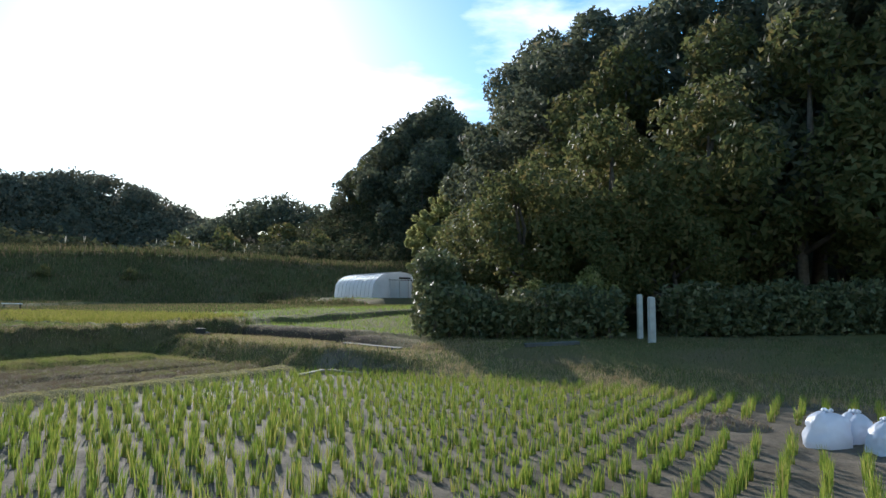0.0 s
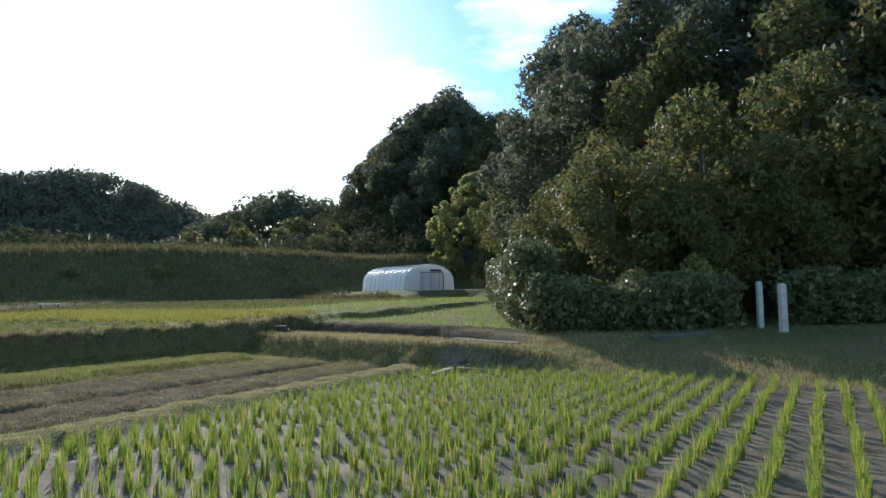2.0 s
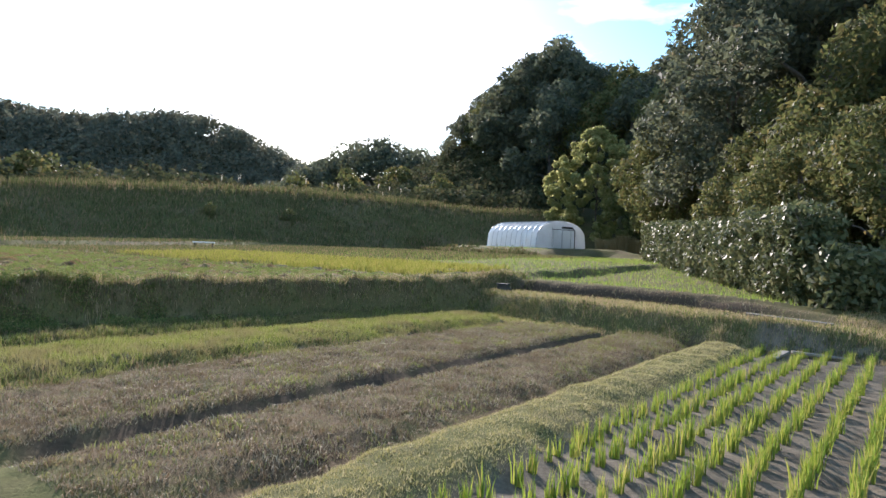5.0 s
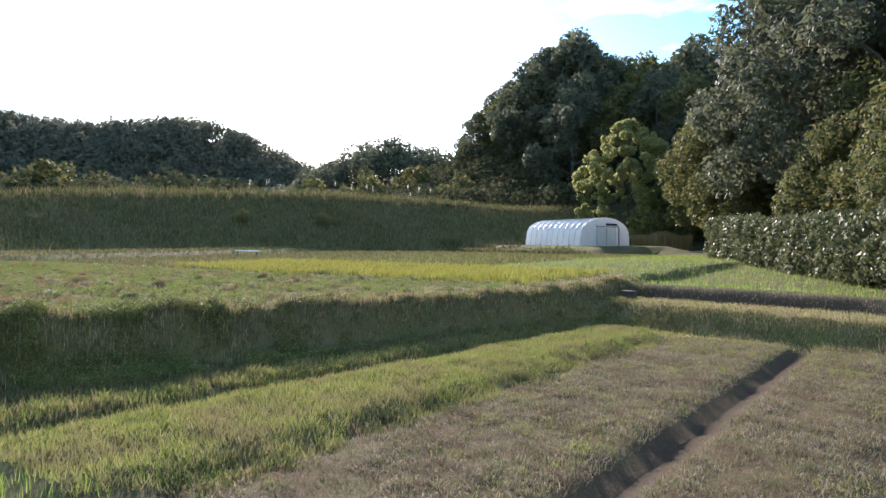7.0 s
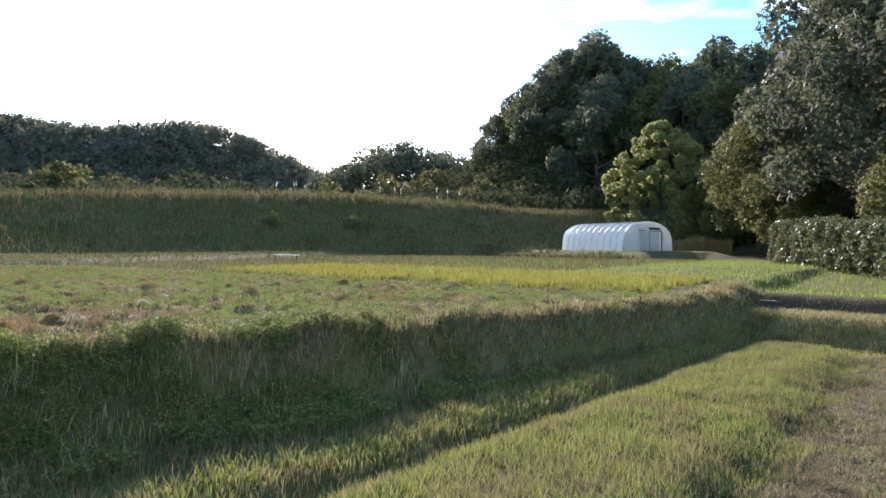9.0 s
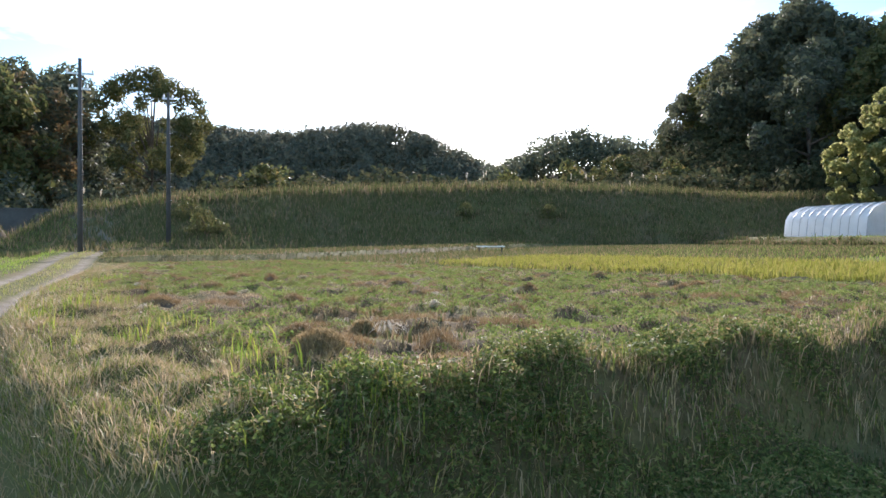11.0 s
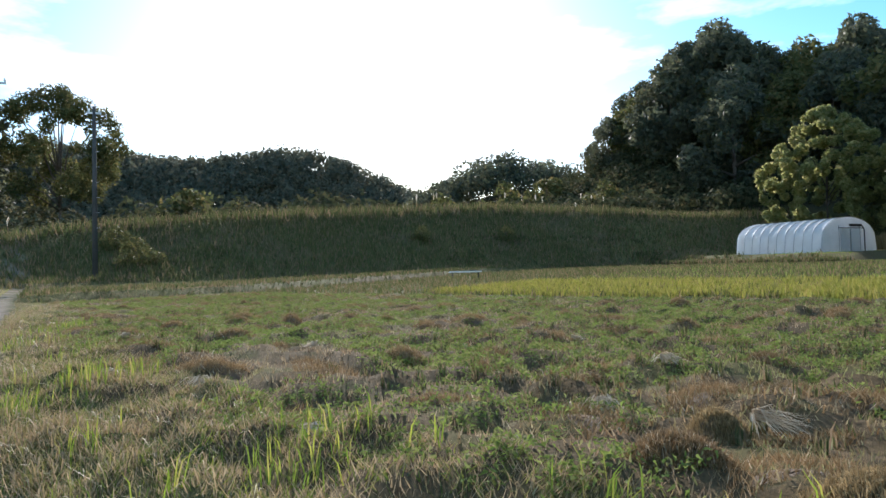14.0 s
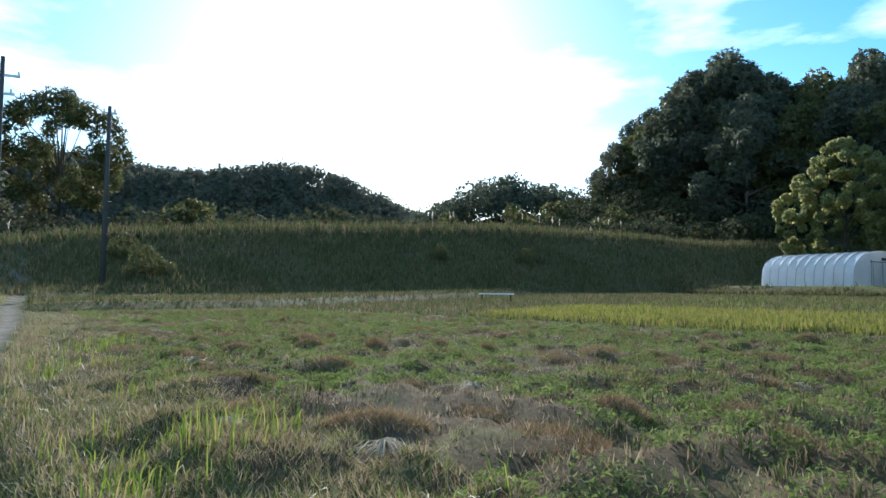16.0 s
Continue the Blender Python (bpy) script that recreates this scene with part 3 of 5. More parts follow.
# Darker than the strip grass, to put the bank's shade into the colour.
sown("foot_weeds", M_WEED, "weeds between the ditch and the bank, dark to stand for its shade", "weeds", 30000, (-18.3, -15.6, 2.0, 15.0), lambda a, b: (a < ditch_a(b)) & (a > foot_a(b) - 0.2), 0.09, 0.014, 0.8)
sown("ditch_weeds", M_STRIP, "green weeds along the ditch edge", "weeds", 4200, (-17.6, -15.4, 2.2, 14.6), lambda a, b: np.abs(a - ditch_a(b) + 0.42) < 0.27, 0.085, 0.010, 0.7, per=10, radius=0.12)
# The dark weed colour deepens the shade on the bank face.
sown("bank_weeds", M_WEED, "weeds and grass on the field bank, coloured dark for its shade", "weeds", 12000, (-20.5, -15.5, 1.9, 18.0), lambda a, b: (a < foot_a(b) + 0.1) & (a > crest_a(b) - 0.1), 0.075, 0.010, 0.9, per=9, radius=0.12)
sown("crest_grass", M_TALL, "dry brown and green grass along the bank top", "grass", 3400, (-21, -16, 2.0, 19.0), lambda a, b: np.abs(a - crest_a(b) + 0.15) < 0.5, 0.10, 0.008, 0.9, per=12, radius=0.14)
sown("far_bank_grass", M_TALL, "green and tan grass on the low bank", "grass", 60000, (-16.5, 3.0, 13.0, 17.2), lambda a, b: (b < np.where(a < -6, 17.2, 15.4)) & (np.abs(b - channel_b(a)) > 0.42 * (a < -8.4)) & ((b - channel_b(a) < 0) | (a > -8.4)), 0.07, 0.010, 0.7)

# Dark growth along the face helps to paint its shade.
sown("far_bank_weeds", M_WEED, "weeds on the face of the low bank, coloured dark for its shade", "weeds", 1500, (-16.2, -7.0, 12.6, 15.2), lambda a, b: np.abs(b - 0.4 - np.interp(a, [-16, -14.4, -12, -10, -8], [14.3, 13.8, 13.1, 12.8, 13.3])) < 0.45, 0.09, 0.011, 0.8, per=9, radius=0.1)
sown("channel_straw", M_STUBBLE, "brown dry straw and weeds on the channel side", "straw", 14000, (-18.0, -7.6, 14.5, 19.0), lambda a, b: np.abs(b - channel_b(a) - 0.4) < 0.6, 0.05, 0.012, 1.2)


def build_broad_weeds():
    """Low broad-leaved weeds on the bank by the track."""
    rng = np.random.default_rng(77)
    a, b = field(5200, -20.5, -16.5, 1.4, 7.5, lambda a, b: (a < foot_a(b) + 0.2) & (a > crest_a(b) - 0.4), rng)
    x, y = to_xy(a, b)
    k = patchy(x, y, 1.3, 2.0) > -0.05
    x, y = x[k], y[k]
    per = 50
    cx, cy = clumps(x, y, per, 0.11, rng)
    n = len(cx)
    p = np.stack([cx, cy, surface_z(cx, cy) + rng.uniform(0.0, 0.13, n)], -1)
    d = rng.normal(size=(n, 3)) * 0.6
    d[:, 2] += 0.8
    t1 = np.cross(d, rng.normal(size=(n, 3)))
    t1 /= np.linalg.norm(t1, axis=1)[:, None]
    t2 = np.cross(d, t1)
    t2 /= np.linalg.norm(t2, axis=1)[:, None]
    sc = 0.013 * rng.uniform(0.5, 1.5, n)[:, None]
    v = np.stack([p - t1 * sc - t2 * sc * 0.5, p - t1 * sc * 0.5 + t2 * sc * 0.6, p + t1 * sc * 1.3], 1).reshape(-1, 3)
    stuff("broad_weeds", (v, np.arange(n)[:, None] * 3 + np.array([0, 1, 2])), M_BROAD, "low green broad leaved weeds on the bank", "weeds")


build_broad_weeds()
sown("bank_reeds", M_TALL, "tall loose dry and green stalks on the bank beside the track", "grass", 700, (-20.5, -16.5, 1.2, 6.0), lambda a, b: (a < foot_a(b) - 0.1) & (a > crest_a(b) - 0.3), 0.17, 0.007, 0.7, per=7, radius=0.16, patch=(1.1, 21.0, -0.1))
# Added dark cover that paints in the shade before the hedge.
sown("path_weeds", M_WEED, "short dark weeds added to deepen the shade on the hedge path", "weeds", 30000, (-8, 10.0, 14.3, 20.5), lambda a, b: (b > 15.0) & (-SA * a + CA * b < 18.9), 0.06, 0.012, 0.9)
# upper field
sown("verge_grass", M_TALL, "tall dry and green grass on the track verge", "grass", 5200, (-40, -17.8, 0.8, 8.5), lambda a, b: (b - road_line(a) > 0.9) & (b - road_line(a) < 2.1 + 0.4 * np.sin(a * 2.1)) & (a < foot_a(b) + 0.4), 0.09, 0.006, 1.5, per=14, radius=0.16)
sown("verge_reeds", M_RICE, "tall bright green grass blades on the verge", "grass", 1100, (-32, -18.2, 1.0, 5.2), lambda a, b: (b - road_line(a) > 1.3) & (b - road_line(a) < 2.5), 0.15, 0.008, 0.55, per=9, radius=0.14, patch=(0.9, 9.0, 0.05))
sown("upper_field_grass", M_FALLOW, "short green and tan grass over the fallow field", "grass", 190000, (-44, -17.0, 1.0, 13.8), lambda a, b: (a < crest_a(b) + 0.3) & (b - road_line(a) > 0.9), 0.032, 0.011, 1.1)
sown("near_verge_grass", M_TALL, "fine dry brown and green grass on the verge", "grass", 90000, (-28, -17.5, 0.8, 4.5), lambda a, b: (a < foot_a(b) + 0.2) & (b - road_line(a) > 0.85) & (b - road_line(a) < 2.6), 0.05, 0.008, 1.8)


def build_fallow_weeds():
    """Low leafy green regrowth in rows on the fallow field."""
    rng = np.random.default_rng(83)
    a, b = field(30000, -42, -17.6, 2.2, 13.6, lambda a, b: (a < crest_a(b) - 0.5) & (b - road_line(a) > 2.1), rng)
    a = np.where(a < -20, np.round(a / 0.32) * 0.32 + rng.normal(0, 0.05, len(a)), a)
    x, y = to_xy(a, b)
    k = patchy(x, y, 0.55, 4.0) + 0.5 * patchy(x, y, 1.7, 8.0) > 0.20 - 0.085 * np.clip(to_ab(x, y)[1] - road_line(to_ab(x, y)[0]), 0, 5)
    x, y = x[k], y[k]
    cx, cy = clumps(x, y, 20, 0.10, rng)
    n = len(cx)
    p = np.stack([cx, cy, surface_z(cx, cy) + rng.uniform(0.0, 0.06, n)], -1)
    d = rng.normal(size=(n, 3)) * 0.7
    d[:, 2] += 0.6
    t1 = np.cross(d, rng.normal(size=(n, 3)))
    t1 /= np.linalg.norm(t1, axis=1)[:, None]
    t2 = np.cross(d, t1)
    t2 /= np.linalg.norm(t2, axis=1)[:, None]
    sc = 0.013 * rng.uniform(0.5, 1.5, n)[:, None]
    v = np.stack([p - t1 * sc - t2 * sc * 0.4, p - t1 * sc * 0.5 + t2 * sc * 0.5, p + t1 * sc * 1.4], 1).reshape(-1, 3)
    stuff("fallow_weeds", (v, np.arange(n)[:, None] * 3 + np.array([0, 1, 2])), M_REGROWTH, "low green leafy regrowth in rows on the fallow field", "weeds")


build_fallow_weeds()


def build_stubble_rows():
    """Short regrown stubble plants that still stand in their rows."""
    rng = np.random.default_rng(87)
    ga, gb = np.meshgrid(np.arange(-41, -20, 0.33), np.arange(3.4, 13.4, 0.26))
    a, b = ga.ravel() + rng.normal(0, 0.03, ga.size), gb.ravel() + rng.normal(0, 0.04, ga.size)
    k = (b - road_line(a) > 2.6) & (rng.uniform(0, 1, a.size) < 0.8)
    x, y = to_xy(a[k], b[k])
    k = patchy(x, y, 0.3, 14.0) > -0.08
    x, y = clumps(x[k], y[k], 12, 0.04, rng)
    stuff("stubble_rows", blades(x, y, surface_z(x, y), rng.uniform(0.05, 0.12, len(x)), 0.010, 0.5, rng), M_WEED, "short dark green stubble plants in rows on the fallow field", "stubble")


build_stubble_rows()
sown("verge_edge_grass", M_TALL, "tangled tall brown grass at the edge of the track", "grass", 3600, (-36, -17.6, 0.4, 6.5), lambda a, b: np.abs(b - road_line(a) - 1.2) < 0.22, 0.12, 0.006, 1.0, per=12, radius=0.12)
sown("fallow_straw", M_STRAW, "brown matted straw lying on the fallow field", "straw", 11000, (-43, -18.0, 2.0, 13.6), lambda a, b: (a < crest_a(b) - 0.1) & (b - road_line(a) > 1.8), 0.04, 0.009, 2.4, per=10, radius=0.18, patch=(0.55, 12.0, 0.0))
sown("ripe_rice", M_YELLOW, "yellow green standing rice strip at the far field edge", "rice", 4800, (-34, -18.5, 13.6, 20.0), lambda a, b: b > 14.4 - 0.10 * (a + 33) * (a < -26), 0.17, 0.018, 0.55, per=9, radius=0.18)
sown("meadow_grass", M_TUFT, "bright green grass meadow beside the hedge", "grass", 40000, (-34, -8.0, 17.0, 44.0), lambda a, b: (CA * a + SA * b < -0.8) & (np.abs(b - channel_b(a) - 0.25) > 0.8), 0.10, 0.022, 0.5)
# The dark weed colour stands in for shade on the terrace steps.
sown("far_field_grass", M_WEED, "rough green and tan grass on the far terraces, darkened for shade", "grass", 90000, (-62, -24, 6.5, 40.0), lambda a, b: ((b > 13.8) | (a < -42.9)) & (b - road_line(a) > 1.0), 0.14, 0.045, 0.6)
# beside the cart track
sown("track_grass", M_SHORT, "short worn grass down the middle of the track", "grass", 60000, (-52, -10, -1.2, 9.0), lambda a, b: np.abs(b - road_line(a)) < 0.38, 0.06, 0.014, 0.7)
sown("left_verge_grass", M_TUFT, "green mown grass beside the cart track", "grass", 60000, (-62, -14, -8, 9), lambda a, b: (b - road_line(a) < -0.95) & (b - road_line(a) > -9), 0.10, 0.018, 0.5)
sown("left_weeds", M_WEED, "dark bushy weeds below the cart track", "weeds", 1500, (-48, -28, -6, 3), lambda a, b: np.abs(b - road_line(a) + 3.6) < 0.7, 0.35, 0.03, 0.6, per=9, radius=0.2)


def build_embankment_grass():
    n = 44000
    x, y = RNG.uniform(-62, -4, n), RNG.uniform(28, 92, n)
    best, zc, side = crest_field(x, y)
    k = ((side <= 0) & (best < 9.3)) | ((side > 0) & (best < 2.0))
    x, y, best = x[k], y[k], best[k]
    h = np.where(best < 1.6, 0.55, 0.30) * RNG.uniform(0.5, 1.4, len(x))
    x, y, h = np.repeat(x, 4), np.repeat(y, 4), np.repeat(h, 4)
    x, y = x + RNG.normal(0, 0.25, len(x)), y + RNG.normal(0, 0.25, len(x))
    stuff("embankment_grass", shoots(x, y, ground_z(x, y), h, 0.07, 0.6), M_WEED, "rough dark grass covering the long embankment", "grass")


build_embankment_grass()


M_SOIL = plain("mound_soil", [(0.3, (0.13, 0.09, 0.06)), (0.7, (0.21, 0.15, 0.10))], 9, 0.95, 0.9, 0.03, fine=30)


def tussock(seed, w, h):
    """A low heap of dead straw: soil base and loose straw. It lies at the origin."""
    rng = np.random.default_rng(seed)
    e = thing("tussock", "low brown tussock of dead straw on the fallow field", "tussock", group="tussocks on the fallow field")
    n = 900
    r, th = w * np.sqrt(rng.uniform(0, 1, n)), rng.uniform(0, 6.28, n)
    z = h * (1 - (r / w) ** 2) * rng.uniform(0.7, 1.0, n) - 0.03
    long = rng.uniform(0, 1, n) < 0.12
    v, t = shoots(r * np.cos(th), r * np.sin(th), z, np.where(long, 0.07, 0.035) * rng.uniform(0.5, 1.2, n), 0.006, 1.6, rng)
    tagged(part("straw", mesh_np("straw", v, t, M_STRAW), M_STRAW, e), kind="stuff")
    dome_v, dome_q = [], []
    rings, sides = 4, 12
    for i in range(rings + 1):
        for k in range(sides):
            a, f = 6.283 * k / sides, i / rings
            dome_v.append((w * f * math.cos(a), w * f * math.sin(a), h * (1 - f * f) * 0.75 + rng.uniform(-0.1, 0.1) * h - 0.05 - 0.14 * f ** 3))
    for i in range(rings):
        for k in range(sides):
            p, q = i * sides + k, i * sides + (k + 1) % sides
            dome_q.append((p, q, q + sides, p + sides))
    part("base", mesh_np("base", dome_v, dome_q, M_SOIL, smooth=True), M_SOIL, e)
    return e


def build_tussocks():
    rng = np.random.default_rng(91)
    protos = [tussock(31 + i, w, h) for i, (w, h) in enumerate([(0.22, 0.09), (0.28, 0.08), (0.19, 0.12), (0.32, 0.08)])]
    spots = [(-22.2, 5.5), (-21.2, 4.9), (-23.0, 4.2), (-20.3, 4.6)]
    while len(spots) < 240:
        a, b = rng.uniform(-42, -19.2), rng.uniform(2.6, 13.2)
        if b - road_line(a) > 2.4 and all((a - p) ** 2 + (b - q) ** 2 > 0.55 for p, q in spots):
            spots.append((a, b))
    for i, (a, b) in enumerate(spots):
        x, y = to_xy(a, b)
        m = pose(x, y, float(surface_z(np.array([x]), np.array([y]))[0]), 0, 0, -26 + rng.normal(0, 25))
        ob = protos[i] if i < 4 else copy_thing(protos[i % 4], m)
        ob.matrix_basis = m
        ob.scale = (rng.uniform(0.8, 1.9), rng.uniform(0.5, 1.0), rng.uniform(0.6, 1.3))


build_tussocks()


def build_straw_fans():
    """Cut sheaves of pale straw, fallen open like fans near the track."""
    rng = np.random.default_rng(95)
    for a, b, turn, size in ((-22.04, 5.08, 300, 1.0), (-21.8, 3.82, 275, 1.1), (-22.64, 2.42, 290, 0.9), (-20.89, 3.63, 320, 1.2), (-25.2, 4.28, 255, 0.8), (-24.5, 2.75, 295, 1.1), (-25.6, 2.5, 310, 1.0), (-26.9, 5.2, 300, 0.9), (-23.6, 6.3, 340, 0.7), (-28.3, 3.7, 260, 0.8)):
        x, y = to_xy(a, b)
        n = 70
        th = rng.normal(radians(turn), 0.5, n)
        d = size * rng.uniform(0.10, 0.26, n)
        w = 0.004
        z0 = size * rng.uniform(0.04, 0.08, n)
        px, py = -np.sin(th) * w, np.cos(th) * w
        mid = np.stack([np.cos(th) * d * 0.5, np.sin(th) * d * 0.5, z0 * rng.uniform(0.8, 1.3, n)], -1)
        tip = np.stack([np.cos(th) * d, np.sin(th) * d, z0 * rng.uniform(-0.05, 0.9, n)], -1)
        side = np.stack([px, py, 0 * px], -1)
        root = np.stack([0 * px, 0 * py, z0], -1)
        v = np.stack([root - side, root + side, mid + side, mid - side, tip], 1).reshape(-1, 3)
        t = np.concatenate([np.arange(n)[:, None] * 5 + np.array(k) for k in ((0, 1, 2), (0, 2, 3), (3, 2, 4))])
        ob = new("straw_wisp", mesh_np("straw_wisp", v, t, M_WISP))
        ob.location = (x, y, float(surface_z(np.array([x]), np.array([y]))[0]))
        tagged(ob, "spread sheaf of pale dry straw lying on the field", "straw sheaf", "straw sheaves", "stuff")


build_straw_fans()

def straw_heap(a, b, w, d, h, seed, mat, label):
    """A soft rounded heap of fine dead grass: earth core and a coat of thin stalks."""
    rng = np.random.default_rng(seed)
    x, y = to_xy(a, b)
    e = thing("straw_heap", label, "straw heap", (x, y, float(surface_z(np.array([x]), np.array([y]))[0])), "straw heaps", turn=-26)
    rings, sides = 7, 22
    v, q = [], []
    for i in range(rings + 1):
        f = i / rings
        for k in range(sides):
            an = 6.283 * k / sides
            wob = 1 + 0.18 * noise.noise(Vector((math.cos(an) * 1.5, math.sin(an) * 1.5, seed)))
            v.append((w * f * wob * math.cos(an), d * f * wob * math.sin(an), h * 0.86 * (1 - f ** 2.2) * (1 + 0.25 * noise.noise(Vector((f * 3 * math.cos(an), f * 3 * math.sin(an), seed)))) - 0.03 - 0.05 * f ** 4))
    for i in range(rings):
        for k in range(sides):
            p, r = i * sides + k, i * sides + (k + 1) % sides
            q.append((p, r, r + sides, p + sides))
    part("core", mesh_np("core", v, q, M_SOIL, smooth=True), M_SOIL, e)
    n = int(14000 * w)
    r, th = np.sqrt(rng.uniform(0, 1, n)), rng.uniform(0, 6.283, n)
    sv, st = blades(w * r * np.cos(th), d * r * np.sin(th), h * 0.84 * (1 - r ** 2.2) - 0.02, rng.uniform(0.025, 0.065, n), 0.004, 1.3, rng)
    tagged(part("grass_coat", mesh_np("grass_coat", sv, st, mat), mat, e), kind="stuff")


M_HEAP = leafy("heap_grass", [(0.0, (0.22, 0.16, 0.08)), (0.6, (0.34, 0.25, 0.13)), (1.0, (0.46, 0.34, 0.18))], 0.4, rough=0.8, spec=0.05)
straw_heap(-20.15, 2.61, 0.25, 0.20, 0.15, 5, M_HEAP, "rounded olive brown heap of dead grass in the field")
straw_heap(-21.00, 3.49, 0.15, 0.13, 0.16, 6, M_HEAP, "small rounded brown heap of dead grass in the field")
straw_heap(-20.90, 2.86, 0.24, 0.17, 0.16, 7, M_STRAW, "dark brown heap of matted straw in the field")
straw_heap(-22.26, 4.42, 0.20, 0.14, 0.11, 8, M_STRAW, "low brown heap of matted straw in the field")

# ---- trees ----


def leaf_cloud(lobes, n, size, rng, aspect=0.55, inner=0.6):
    """Leaves on the shells of overlapping lobes: corners and quads."""
    c = np.array([l[0] for l in lobes])
    r = np.array([l[1] for l in lobes])
    pick = rng.choice(len(lobes), n, p=r ** 2 / np.sum(r ** 2))
    d = rng.normal(size=(n, 3))
    d /= np.linalg.norm(d, axis=1)[:, None]
    p = c[pick] + d * (r[pick] * rng.uniform(inner, 1.08, n))[:, None]
    hidden = np.zeros(n, bool)
    for k in range(len(lobes)):
        hidden |= (np.linalg.norm(p - c[k], axis=1) < 0.62 * r[k]) & (pick != k)
    p, d = p[~hidden], d[~hidden]
    n = len(p)
    nrm = d * 0.6 + rng.normal(size=(n, 3)) * 0.6
    nrm[:, 2] += 0.2
    nrm /= np.linalg.norm(nrm, axis=1)[:, None]
    t1 = np.cross(nrm, rng.normal(size=(n, 3)))
    t1 /= np.linalg.norm(t1, axis=1)[:, None]
    t2 = np.cross(nrm, t1)
    s = size * rng.uniform(0.6, 1.3, n)
    t1, t2 = t1 * s[:, None], t2 * (s * aspect)[:, None]
    v = np.stack([p - t1 - t2, p - t1 * 0.6 + t2 * 1.3, p + t1 * 1.2], 1).reshape(-1, 3)
    return v, np.arange(n)[:, None] * 3 + np.array([0, 1, 2])


def tree(height, spread, seed, leaves, size, mat, low=0.22, lobes_n=30, label="", name="tree", lobe=(0.22, 0.36), gaps=0.6, limbs=6, category="tree", thick=0.022):
    """A tree with a tapered trunk, limbs and a crown of leaves. It stands at the origin."""
    rng = np.random.default_rng(seed)
    e = thing(name, label, category)
    lobes = []
    for i in range(lobes_n):
        f = rng.uniform(0, 1)
        prof = math.sin(math.pi * min(1, 0.18 + 0.82 * f)) ** 0.7
        th, rr = rng.uniform(0, 6.283), spread * prof * math.sqrt(rng.uniform(0.15, 1))
        rad = spread * rng.uniform(*lobe)
        lobes.append(((rr * math.cos(th), rr * math.sin(th), height * low + f * (height * (1 - low) - rad * 0.7)), rad))
    paths = [([(0, 0, -0.5), (rng.normal(0, .1), rng.normal(0, .1), height * 0.3), (rng.normal(0, .25), rng.normal(0, .25), height * 0.6), (rng.normal(0, .4), rng.normal(0, .4), height * 0.85)],
              [height * thick, height * thick * 0.8, height * thick * 0.5, height * thick * 0.15])]
    for i in range(limbs):
        tip = Vector(lobes[int(rng.integers(lobes_n))][0])
        z0 = min(tip.z * 0.7, height * rng.uniform(0.25, 0.6))
        mid = Vector((tip.x * 0.45, tip.y * 0.45, z0 + (tip.z - z0) * 0.65))
        paths.append(([(0, 0, z0), mid, tip], [height * thick * 0.5, height * thick * 0.3, height * thick * 0.08]))
    part("trunk", tubes_bm(paths, 7), M_BARK, e, smooth=True)
    v, q = leaf_cloud(lobes, leaves, size, rng, inner=gaps)
    part("crown", mesh_np("crown", v, q, mat), mat, e)
    return e


def plant(protos, spots, rng):
    """Copies of the given trees at spots of x, y, scale; the first ones are the trees themselves."""
    used = set()
    for x, y, s, k in spots:
        m = Matrix.LocRotScale((x, y, gz(x, y) - 0.1), Euler((0, 0, rng.uniform(0, 6.28))), None)
        p = protos[k]
        if k not in used:
            used.add(k)
            ob = p
            ob.matrix_basis = m
        else:
            ob = copy_thing(p, m)
        ob.scale = (s, s, s * rng.uniform(0.92, 1.1))
    for k, p in enumerate(protos):
        if k not in used:
            for o in (*p.children_recursive, p):
                bpy.data.objects.remove(o)


